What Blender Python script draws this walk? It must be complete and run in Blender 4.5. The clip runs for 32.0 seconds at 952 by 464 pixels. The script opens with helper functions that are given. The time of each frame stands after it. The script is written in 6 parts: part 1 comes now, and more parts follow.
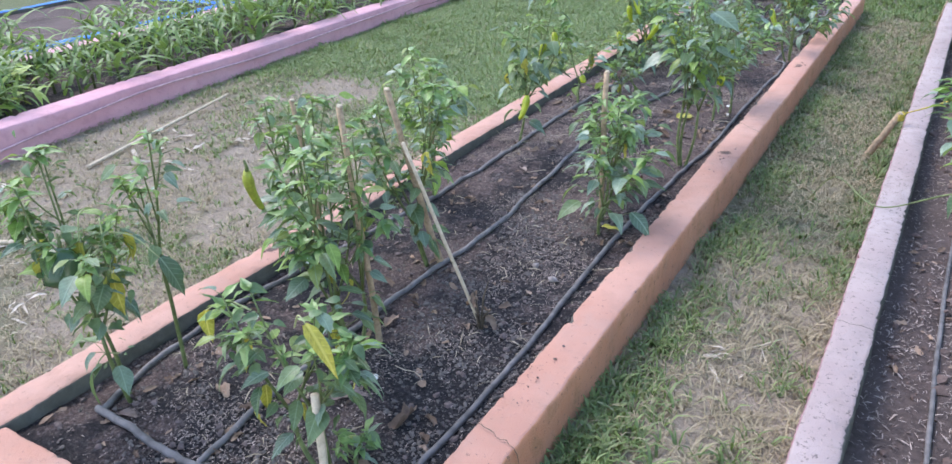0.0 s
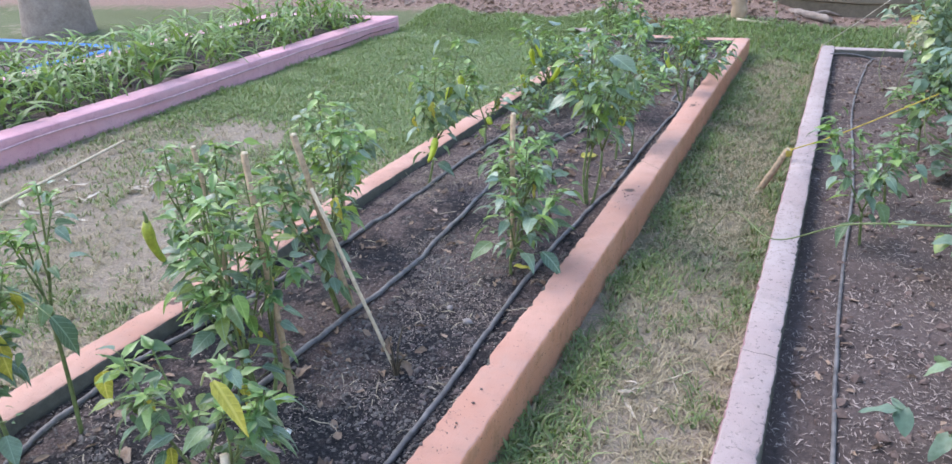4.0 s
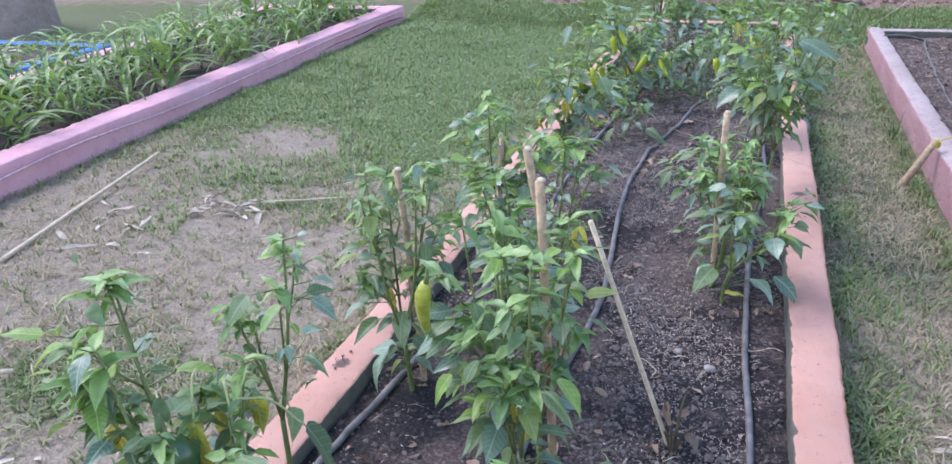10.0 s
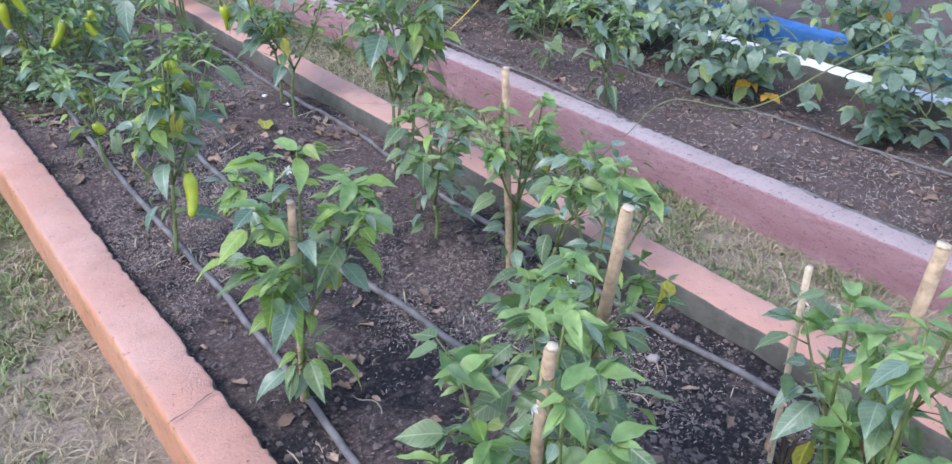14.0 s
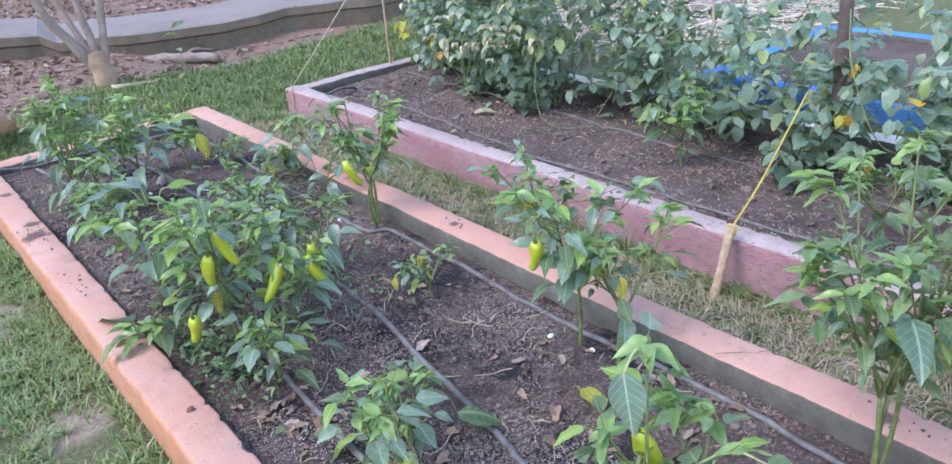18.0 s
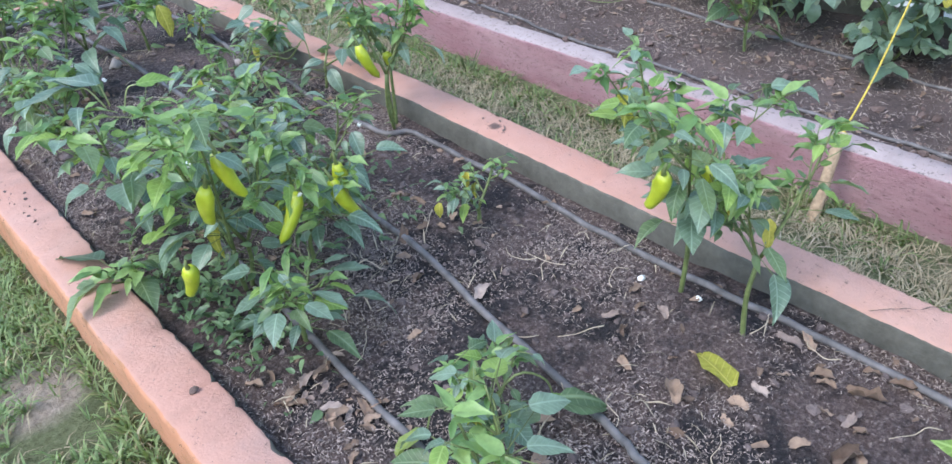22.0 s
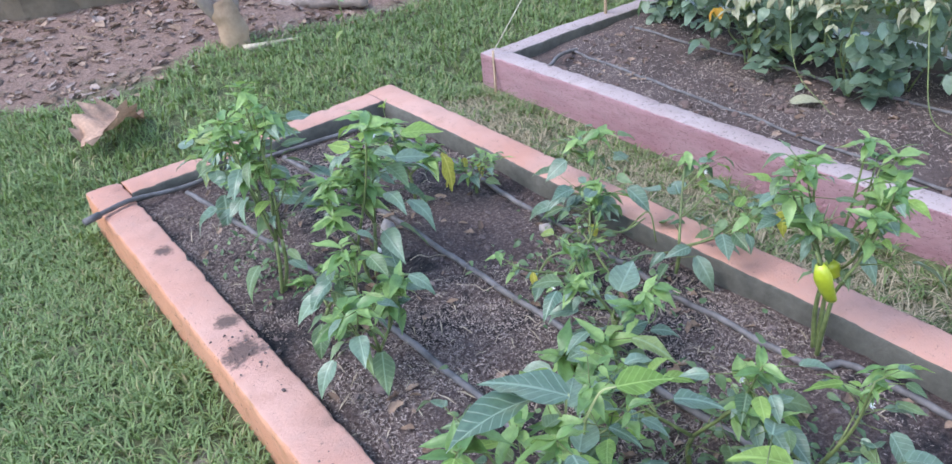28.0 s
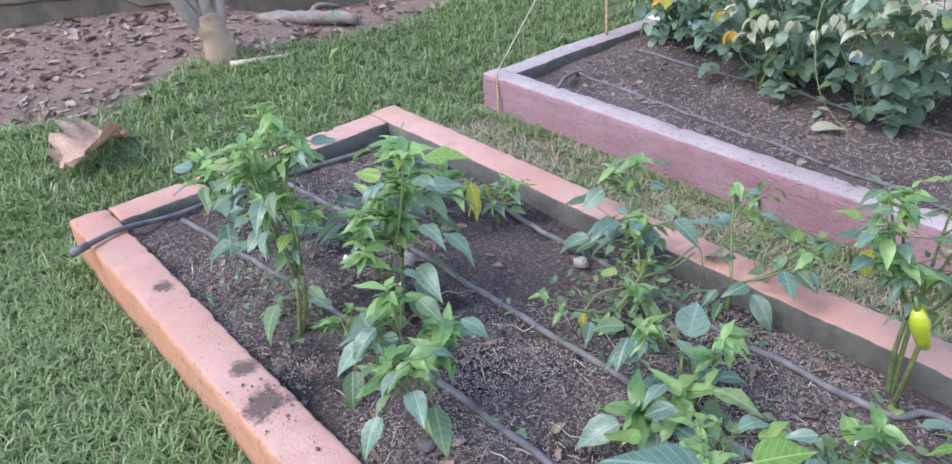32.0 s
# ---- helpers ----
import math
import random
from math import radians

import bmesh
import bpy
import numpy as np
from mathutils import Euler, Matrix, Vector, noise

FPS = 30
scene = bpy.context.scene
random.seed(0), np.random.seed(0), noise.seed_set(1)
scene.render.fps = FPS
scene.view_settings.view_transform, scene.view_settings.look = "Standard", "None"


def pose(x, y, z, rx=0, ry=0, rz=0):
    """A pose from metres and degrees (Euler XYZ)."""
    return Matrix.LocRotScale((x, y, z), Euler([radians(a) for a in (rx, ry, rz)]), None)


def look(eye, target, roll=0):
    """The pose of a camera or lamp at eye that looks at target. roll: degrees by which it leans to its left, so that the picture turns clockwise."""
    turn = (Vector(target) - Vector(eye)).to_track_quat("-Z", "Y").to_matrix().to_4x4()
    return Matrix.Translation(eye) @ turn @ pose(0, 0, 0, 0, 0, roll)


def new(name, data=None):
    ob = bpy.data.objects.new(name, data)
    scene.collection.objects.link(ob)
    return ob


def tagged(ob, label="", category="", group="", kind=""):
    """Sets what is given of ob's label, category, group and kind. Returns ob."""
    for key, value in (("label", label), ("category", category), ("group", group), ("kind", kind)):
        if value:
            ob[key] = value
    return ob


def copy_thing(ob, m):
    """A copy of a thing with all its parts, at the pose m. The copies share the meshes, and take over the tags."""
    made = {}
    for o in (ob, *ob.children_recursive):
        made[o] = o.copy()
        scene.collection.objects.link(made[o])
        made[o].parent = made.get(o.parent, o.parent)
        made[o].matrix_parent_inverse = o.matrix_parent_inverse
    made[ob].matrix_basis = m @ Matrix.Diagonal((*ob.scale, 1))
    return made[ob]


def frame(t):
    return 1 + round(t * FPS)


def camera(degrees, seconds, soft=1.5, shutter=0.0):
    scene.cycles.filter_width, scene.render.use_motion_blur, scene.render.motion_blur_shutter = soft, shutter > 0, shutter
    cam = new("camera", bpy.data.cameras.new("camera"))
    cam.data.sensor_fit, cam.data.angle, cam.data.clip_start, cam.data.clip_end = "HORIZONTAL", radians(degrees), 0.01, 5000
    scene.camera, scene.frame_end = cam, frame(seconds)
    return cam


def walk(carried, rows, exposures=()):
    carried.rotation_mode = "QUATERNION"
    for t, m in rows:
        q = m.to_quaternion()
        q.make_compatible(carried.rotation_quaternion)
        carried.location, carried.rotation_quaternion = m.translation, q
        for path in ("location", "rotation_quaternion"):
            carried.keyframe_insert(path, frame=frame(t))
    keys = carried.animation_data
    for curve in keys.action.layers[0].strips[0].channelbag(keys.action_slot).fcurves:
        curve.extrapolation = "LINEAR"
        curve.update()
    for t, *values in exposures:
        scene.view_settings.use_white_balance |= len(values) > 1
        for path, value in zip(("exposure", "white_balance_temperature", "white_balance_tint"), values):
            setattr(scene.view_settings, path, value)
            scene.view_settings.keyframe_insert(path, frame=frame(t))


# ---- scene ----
cam = camera(62.7, 32.0)
PATH = [
    (0, (1.999, -0.576, 1.4), (1.043, 0.946, 0.523), -3.2),
    (0.5, (1.983, -0.575, 1.379), (1.017, 0.908, 0.448), -3.0),
    (1, (1.978, -0.577, 1.376), (1.027, 0.909, 0.433), -2.6),
    (1.5, (1.964, -0.584, 1.372), (0.956, 0.859, 0.423), -2.5),
    (2, (1.946, -0.593, 1.373), (0.86, 0.798, 0.433), -2.2),
    (2.5, (1.949, -0.585, 1.376), (0.937, 0.875, 0.458), -1.3),
    (3, (1.973, -0.568, 1.386), (1.129, 1.021, 0.512), -1.3),
    (3.5, (2.004, -0.564, 1.409), (1.242, 1.111, 0.624), -1.7),
    (5.5, (1.871, -0.655, 1.376), (1.041, 0.935, 0.489), -2.8),
    (6, (1.862, -0.703, 1.366), (1.014, 0.846, 0.428), -2.0),
    (6.5, (1.847, -0.685, 1.347), (0.952, 0.795, 0.342), -2.1),
    (7, (1.836, -0.671, 1.343), (0.943, 0.813, 0.343), -2.0),
    (7.5, (1.776, -0.726, 1.336), (0.882, 0.761, 0.34), -1.5),
    (8, (1.648, -0.636, 1.318), (0.637, 0.808, 0.373), -3.5),
    (8.5, (1.49, -0.489, 1.329), (0.441, 0.983, 0.473), -5.0),
    (9, (1.333, -0.489, 1.341), (0.522, 1.157, 0.546), -3.5),
    (9.5, (1.146, -0.502, 1.339), (0.624, 1.236, 0.499), -3.5),
    (10, (1.011, -0.399, 1.329), (0.39, 1.317, 0.511), -2.3),
    (10.5, (0.845, -0.295, 1.33), (0.313, 1.411, 0.433), -2.1),
    (11, (0.568, -0.311, 1.318), (0.471, 1.41, 0.304), -2.3),
    (11.4, (0.442, -0.211, 1.273), (0.472, 1.505, 0.245), -2.4),
    (12, (0.227, -0.06, 1.285), (0.62, 1.617, 0.268), -0.2),
    (12.5, (-0.147, -0.065, 1.337), (0.48, 1.508, 0.272), -0.3),
    (13, (-0.22, 0.134, 1.277), (0.499, 1.663, 0.207), 1.3),
    (13.5, (-0.225, 0.433, 1.288), (0.72, 1.823, 0.204), 1.2),
    (15.5, (-0.366, 1.165, 1.385), (0.874, 2.435, 0.463), -1.4),
    (16, (-0.389, 1.339, 1.394), (0.902, 2.531, 0.44), -0.5),
    (16.5, (-0.427, 1.486, 1.416), (0.782, 2.778, 0.484), -5.6),
    (17, (-0.355, 1.66, 1.445), (0.809, 2.991, 0.511), -5.9),
    (17.5, (-0.281, 1.886, 1.453), (0.797, 3.294, 0.529), -4.3),
    (18, (-0.328, 2.163, 1.422), (0.776, 3.58, 0.543), -5.4),
    (18.5, (-0.373, 2.348, 1.44), (0.733, 3.784, 0.594), -4.8),
    (19, (-0.28, 2.559, 1.416), (0.754, 4.056, 0.585), -5.3),
    (19.5, (-0.228, 2.717, 1.42), (0.671, 4.285, 0.564), -5.1),
    (20, (-0.268, 2.832, 1.414), (0.653, 4.401, 0.584), -5.5),
    (20.5, (-0.327, 2.904, 1.396), (0.634, 4.415, 0.504), -6.4),
    (21, (-0.304, 2.858, 1.368), (0.718, 4.26, 0.374), -5.4),
    (21.5, (-0.253, 2.784, 1.332), (0.781, 4.097, 0.234), -4.8),
    (22, (-0.205, 2.755, 1.299), (0.857, 3.983, 0.131), -3.9),
    (22.5, (-0.183, 2.758, 1.294), (0.87, 3.965, 0.097), -4.2),
    (23, (-0.165, 2.753, 1.285), (0.905, 3.924, 0.065), -4.2),
    (23.5, (-0.147, 2.768, 1.285), (0.958, 3.914, 0.074), -4.3),
    (24, (-0.159, 2.741, 1.305), (0.959, 3.925, 0.143), -5.2),
    (24.5, (-0.141, 2.737, 1.307), (1.013, 3.885, 0.145), -4.8),
    (25, (-0.202, 2.799, 1.324), (0.865, 4.063, 0.2), -5.6),
    (25.5, (-0.371, 3.032, 1.332), (0.677, 4.3, 0.196), -5.6),
    (26, (-0.434, 3.182, 1.356), (0.655, 4.416, 0.22), -3.9),
    (26.5, (-0.299, 3.436, 1.415), (0.717, 4.758, 0.31), -7.5),
    (28.5, (-0.329, 4.105, 1.389), (0.634, 5.509, 0.339), -6.1),
    (29, (-0.394, 4.26, 1.376), (0.686, 5.615, 0.378), -5.5),
    (29.5, (-0.43, 4.336, 1.381), (0.634, 5.69, 0.363), -6.1),
    (30, (-0.382, 4.272, 1.364), (0.721, 5.619, 0.38), -2.8),
    (30.5, (-0.345, 4.26, 1.363), (0.716, 5.583, 0.303), -4.0),
    (31, (-0.345, 4.246, 1.373), (0.773, 5.566, 0.367), -3.3),
    (31.5, (-0.342, 4.258, 1.356), (0.76, 5.554, 0.303), -3.7),
    (32, (-0.377, 4.23, 1.368), (0.695, 5.564, 0.333), -4.0),
]
walk(cam, [(t, look(eye, target, roll)) for t, eye, target, roll in PATH], [(0.0, 1.64, 6580.0, 16.0), (6.5, 1.62, 6650.0, 14.0), (7.5, 1.61, 6640.0, 13.0), (9.0, 1.64, 6380.0, 21.0), (13.0, 1.45, 6300.0, 19.0), (17.0, 1.62, 6290.0, 19.0), (20.5, 1.61, 6310.0, 18.0), (23.0, 1.57, 6400.0, 9.0), (26.0, 1.59, 6380.0, 9.0), (29.0, 1.6, 6280.0, 18.0), (32.0, 1.6, 6300.0, 17.0)])

# ---- light ----
world = bpy.data.worlds.new("sky")
scene.world = world
world.use_nodes = True
wn = world.node_tree.nodes
sky = wn.new("ShaderNodeTexSky")
sky.sky_type = "NISHITA"
sky.sun_disc = False
sky.sun_elevation = radians(52)
sky.sun_rotation = radians(250)
sky.air_density = 1.3
sky.dust_density = 0.8
wn["Background"].inputs["Strength"].default_value = 0.15
world.node_tree.links.new(sky.outputs[0], wn["Background"].inputs["Color"])
sun = bpy.data.lights.new("sun", "SUN")
sun.energy = 1.1
sun.angle = radians(28)
sun.color = (1.0, 0.97, 0.93)
sun_ob = new("sun", sun)
sun_ob.matrix_world = look((-6.0, 2.2, 8.2), (0, 0, 0))

# ---- materials ----


def material(name, rough=0.8, spec=0.3):
    m = bpy.data.materials.new(name)
    m.use_nodes = True
    b = m.node_tree.nodes["Principled BSDF"]
    b.inputs["Roughness"].default_value = rough
    b.inputs["Specular IOR Level"].default_value = spec
    return m, m.node_tree.nodes, m.node_tree.links, b


def noise_node(nodes, links, coord, scale, detail=4.0, rough=0.6):
    n = nodes.new("ShaderNodeTexNoise")
    n.inputs["Scale"].default_value = scale
    n.inputs["Detail"].default_value = detail
    n.inputs["Roughness"].default_value = rough
    links.new(coord, n.inputs["Vector"])
    return n.outputs["Fac"]


def ramp(nodes, links, fac, stops):
    r = nodes.new("ShaderNodeValToRGB")
    e = r.color_ramp.elements
    while len(e) < len(stops):
        e.new(0.5)
    for el, (p, c) in zip(e, stops):
        el.position = p
        el.color = (*c, 1.0) if len(c) == 3 else c
    links.new(fac, r.inputs["Fac"])
    return r.outputs["Color"]


def mix(nodes, links, fac, a, b, mode="MIX"):
    n = nodes.new("ShaderNodeMix")
    n.data_type = "RGBA"
    n.blend_type = mode
    for sock, v in ((n.inputs[0], fac), (n.inputs[6], a), (n.inputs[7], b)):
        if hasattr(v, "is_linked"):
            links.new(v, sock)
        elif isinstance(v, tuple):
            sock.default_value = (*v, 1.0)
        else:
            sock.default_value = v
    return n.outputs[2]


def bump(nodes, links, b, height, strength, dist):
    n = nodes.new("ShaderNodeBump")
    n.inputs["Strength"].default_value = strength
    n.inputs["Distance"].default_value = dist
    links.new(height, n.inputs["Height"])
    links.new(n.outputs[0], b.inputs["Normal"])


def position(nodes):
    return nodes.new("ShaderNodeNewGeometry").outputs["Position"]


def surface(name, stops, fine=40.0, coarse=3.0, rough=0.9, spec=0.2, relief=0.5, dist=0.01, spots=None, spot_scale=60.0, spot_at=0.62):
    """Stone, soil, plaster and the like: coarse and fine noise through a colour ramp, with relief and specks."""
    m, n, l, b = material(name, rough, spec)
    p = position(n)
    c1 = noise_node(n, l, p, coarse, 6)
    c2 = noise_node(n, l, p, fine, 8, 0.7)
    add = n.new("ShaderNodeMath")
    add.operation = "MULTIPLY_ADD"
    l.new(c1, add.inputs[0])
    add.inputs[1].default_value = 0.55
    half = n.new("ShaderNodeMath")
    half.operation = "MULTIPLY"
    l.new(c2, half.inputs[0])
    half.inputs[1].default_value = 0.45
    l.new(half.outputs[0], add.inputs[2])
    col = ramp(n, l, add.outputs[0], stops)
    if spots:
        s = noise_node(n, l, p, spot_scale, 3, 0.8)
        k = ramp(n, l, s, [(spot_at, (0, 0, 0)), (spot_at + 0.06, (1, 1, 1))])
        col = mix(n, l, k, col, spots)
    l.new(col, b.inputs["Base Color"])
    bump(n, l, b, c2, relief, dist)
    return m


def painted(name, base, faded, grime, worn, wear=0.62, stains=(), streak=1.0):
    """Old limewash or paint on rough plaster: faded patches, grime in the pits, specks of worn-off paint."""
    m, n, l, b = material(name, 0.85, 0.25)
    p = position(n)
    if streak != 1.0:
        mp = n.new("ShaderNodeMapping")
        mp.inputs["Scale"].default_value = (1.0, 1.0, streak)
        l.new(p, mp.inputs["Vector"])
        p = mp.outputs[0]
    big = noise_node(n, l, p, 2.2, 5)
    mid = noise_node(n, l, p, 14.0, 7, 0.65)
    fine = noise_node(n, l, p, 130.0, 5, 0.7)
    col = ramp(n, l, big, [(0.35, base), (0.65, faded)])
    k = ramp(n, l, mid, [(0.5, (0, 0, 0)), (0.72, (1, 1, 1))])
    half = n.new("ShaderNodeMath")
    half.operation = "MULTIPLY"
    l.new(k, half.inputs[0])
    half.inputs[1].default_value = 0.75
    col = mix(n, l, half.outputs[0], col, grime)
    blot = noise_node(n, l, p, 5.5, 8, 0.72)
    kb = ramp(n, l, blot, [(0.5, (0, 0, 0)), (0.68, (0.55, 0.55, 0.55))])
    col = mix(n, l, kb, col, tuple(0.72 * f + 0.12 * sum(faded) / 3 for f in faded))
    pits = noise_node(n, l, p, 55.0, 4, 0.8)
    k2 = ramp(n, l, pits, [(wear, (0, 0, 0)), (wear + 0.05, (1, 1, 1))])
    col = mix(n, l, k2, col, worn)
    for sx, sy, sr in stains:
        d = n.new("ShaderNodeVectorMath")
        d.operation = "DISTANCE"
        l.new(p, d.inputs[0])
        d.inputs[1].default_value = (sx, sy, 0.16)
        e = n.new("ShaderNodeMath")
        e.operation = "MULTIPLY_ADD"
        l.new(mid, e.inputs[0])
        e.inputs[1].default_value = sr * 1.6
        l.new(d.outputs["Value"], e.inputs[2])
        e2 = n.new("ShaderNodeMath")
        e2.operation = "MULTIPLY_ADD"
        l.new(pits, e2.inputs[0])
        e2.inputs[1].default_value = sr * 1.0
        l.new(e.outputs[0], e2.inputs[2])
        ks = ramp(n, l, e2.outputs[0], [(sr * 1.75, (0.85, 0.85, 0.85)), (sr * 2.05, (0, 0, 0))])
        col = mix(n, l, ks, col, (0.07, 0.055, 0.05))
    l.new(col, b.inputs["Base Color"])
    mixh = n.new("ShaderNodeMath")
    mixh.operation = "ADD"
    l.new(mid, mixh.inputs[0])
    l.new(fine, mixh.inputs[1])
    bump(n, l, b, mixh.outputs[0], 0.55 if streak == 1.0 else 0.9, 0.008 if streak == 1.0 else 0.013)
    return m


def leaf_veins(n, l):
    """A pale midrib and slanting side veins in a leaf's own coordinates (stalk at the origin, tip along +y)."""
    sep = n.new("ShaderNodeSeparateXYZ")
    l.new(n.new("ShaderNodeTexCoord").outputs["Object"], sep.inputs[0])

    def calc(op, a, b):
        q = n.new("ShaderNodeMath")
        q.operation = op
        for sock, v in zip(q.inputs, (a, b)):
            if isinstance(v, float):
                sock.default_value = v
            else:
                l.new(v, sock)
        return q.outputs[0]

    ax = calc("ABSOLUTE", sep.outputs["X"], 0.0)
    rib = ramp(n, l, ax, [(0.008, (0.7, 0.7, 0.7)), (0.022, (0, 0, 0))])
    slant = calc("SUBTRACT", sep.outputs["Y"], calc("MULTIPLY", ax, 0.9))
    wave = calc("PINGPONG", slant, 0.065)
    side = ramp(n, l, calc("MULTIPLY", wave, 10.0), [(0.03, (0.4, 0.4, 0.4)), (0.13, (0, 0, 0))])
    return mix(n, l, 1.0, rib, side, "LIGHTEN")


def leafy(name, dark, light, rough=0.42, clear=0.3, edge=None, spec=0.5, veins=False):
    """Foliage: each leaf its own tint, a soft mottling, and light through the blade."""
    m, n, l, b = material(name, rough, spec)
    p = position(n)
    g = n.new("ShaderNodeNewGeometry")
    o = n.new("ShaderNodeObjectInfo")
    add = n.new("ShaderNodeMath")
    add.operation = "ADD"
    l.new(g.outputs["Random Per Island"], add.inputs[0])
    l.new(o.outputs["Random"], add.inputs[1])
    fr = n.new("ShaderNodeMath")
    fr.operation = "FRACT"
    l.new(add.outputs[0], fr.inputs[0])
    stops = [(0.0, dark), (1.0, light)]
    if edge:
        stops = [(0.0, dark), (0.86, light), (0.97, edge)]
    col = ramp(n, l, fr.outputs[0], stops)
    mot = noise_node(n, l, p, 70.0, 4)
    shade = ramp(n, l, mot, [(0.3, (0.72, 0.72, 0.72)), (0.7, (1.15, 1.15, 1.1))])
    col = mix(n, l, 1.0, col, shade, "MULTIPLY")
    height = mot
    if veins:
        rib = leaf_veins(n, l)
        col = mix(n, l, rib, col, tuple(min(1.0, 1.25 * c + 0.05) for c in light))
        height = rib
    l.new(col, b.inputs["Base Color"])
    t = n.new("ShaderNodeBsdfTranslucent")
    warm = mix(n, l, 0.35 if light[1] > light[0] else 0.0, col, (0.35, 0.5, 0.05))
    l.new(warm, t.inputs["Color"])
    s = n.new("ShaderNodeMixShader")
    s.inputs[0].default_value = clear
    l.new(b.outputs[0], s.inputs[1])
    l.new(t.outputs[0], s.inputs[2])
    l.new(s.outputs[0], n["Material Output"].inputs["Surface"])
    bump(n, l, b, height, 0.35 if veins else 0.25, 0.003 if veins else 0.004)
    return m


def plain(name, col, rough=0.5, spec=0.4, vary=0.25, scale=30.0, relief=0.2):
    m, n, l, b = material(name, rough, spec)
    p = position(n)
    f = noise_node(n, l, p, scale, 5)
    lo = tuple(c * (1 - vary) for c in col)
    hi = tuple(min(1, c * (1 + vary)) for c in col)
    l.new(ramp(n, l, f, [(0.3, lo), (0.7, hi)]), b.inputs["Base Color"])
    bump(n, l, b, f, relief, 0.004)
    return m


SALMON = painted("salmon_paint", (0.45, 0.238, 0.18), (0.5, 0.305, 0.248), (0.4, 0.23, 0.18), (0.22, 0.145, 0.12), 0.625, [(0.084, 1.617, 0.062), (0.07, 1.56, 0.035), (0.062, 5.57, 0.085), (0.085, 5.72, 0.05), (0.075, 6.2, 0.05), (1.246, 4.312, 0.03), (0.052, 1.144, 0.03), (1.24, 2.7, 0.035)])
SALMON_SIDE = painted("salmon_paint_side", (0.48, 0.22, 0.125), (0.53, 0.275, 0.17), (0.3, 0.165, 0.08), (0.15, 0.1, 0.07), 0.6)
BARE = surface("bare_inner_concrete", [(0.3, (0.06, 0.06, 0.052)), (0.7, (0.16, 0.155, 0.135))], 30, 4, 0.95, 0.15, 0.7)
PINK = painted("pink_paint", (0.57, 0.3, 0.345), (0.63, 0.37, 0.415), (0.45, 0.24, 0.275), (0.31, 0.17, 0.19), 0.65)
PINK_TOP = painted("worn_pink_white_top", (0.335, 0.262, 0.255), (0.415, 0.345, 0.335), (0.28, 0.225, 0.215), (0.16, 0.132, 0.126), 0.58)
PINK_SIDE = painted("dull_rose_paint", (0.42, 0.225, 0.25), (0.5, 0.315, 0.335), (0.32, 0.17, 0.185), (0.16, 0.095, 0.095), 0.585, (), 4.0)
WHITE_TOP = painted("white_limewash", (0.7, 0.7, 0.7), (0.8, 0.8, 0.8), (0.5, 0.5, 0.48), (0.3, 0.3, 0.28), 0.66)
BLUE = painted("blue_paint", (0.04, 0.16, 0.44), (0.07, 0.24, 0.55), (0.04, 0.1, 0.24), (0.1, 0.14, 0.2), 0.64)
def soil_material():
    """Damp black earth and dry reddish-brown earth in drifts, with pale chaff and crumbs."""
    m, n, l, b = material("dark_garden_soil", 0.97, 0.12)
    p = position(n)
    drift = noise_node(n, l, p, 2.6, 7, 0.68)
    mid = noise_node(n, l, p, 19.0, 6, 0.7)
    fine = noise_node(n, l, p, 95.0, 6, 0.8)
    wet = ramp(n, l, fine, [(0.32, (0.018, 0.017, 0.019)), (0.55, (0.05, 0.046, 0.049)), (0.72, (0.16, 0.145, 0.145))])
    dry_c = ramp(n, l, fine, [(0.3, (0.058, 0.042, 0.04)), (0.52, (0.15, 0.112, 0.104)), (0.7, (0.37, 0.3, 0.28))])
    a = n.new("ShaderNodeMath")
    a.operation = "MULTIPLY_ADD"
    l.new(mid, a.inputs[0])
    a.inputs[1].default_value = 0.4
    l.new(drift, a.inputs[2])
    # the darker earth takes over towards the near end (low y)
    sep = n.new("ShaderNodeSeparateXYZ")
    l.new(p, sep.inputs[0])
    y_shift = n.new("ShaderNodeMapRange")
    l.new(sep.outputs["Y"], y_shift.inputs["Value"])
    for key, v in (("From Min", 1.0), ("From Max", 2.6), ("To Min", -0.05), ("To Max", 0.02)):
        y_shift.inputs[key].default_value = v
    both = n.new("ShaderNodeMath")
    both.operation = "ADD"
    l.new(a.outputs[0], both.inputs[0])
    l.new(y_shift.outputs[0], both.inputs[1])
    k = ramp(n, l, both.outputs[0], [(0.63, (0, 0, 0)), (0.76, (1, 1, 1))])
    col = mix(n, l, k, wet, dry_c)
    l.new(col, b.inputs["Base Color"])
    h = n.new("ShaderNodeMath")
    h.operation = "ADD"
    l.new(mid, h.inputs[0])
    l.new(fine, h.inputs[1])
    bump(n, l, b, h.outputs[0], 1.0, 0.016)
    return m


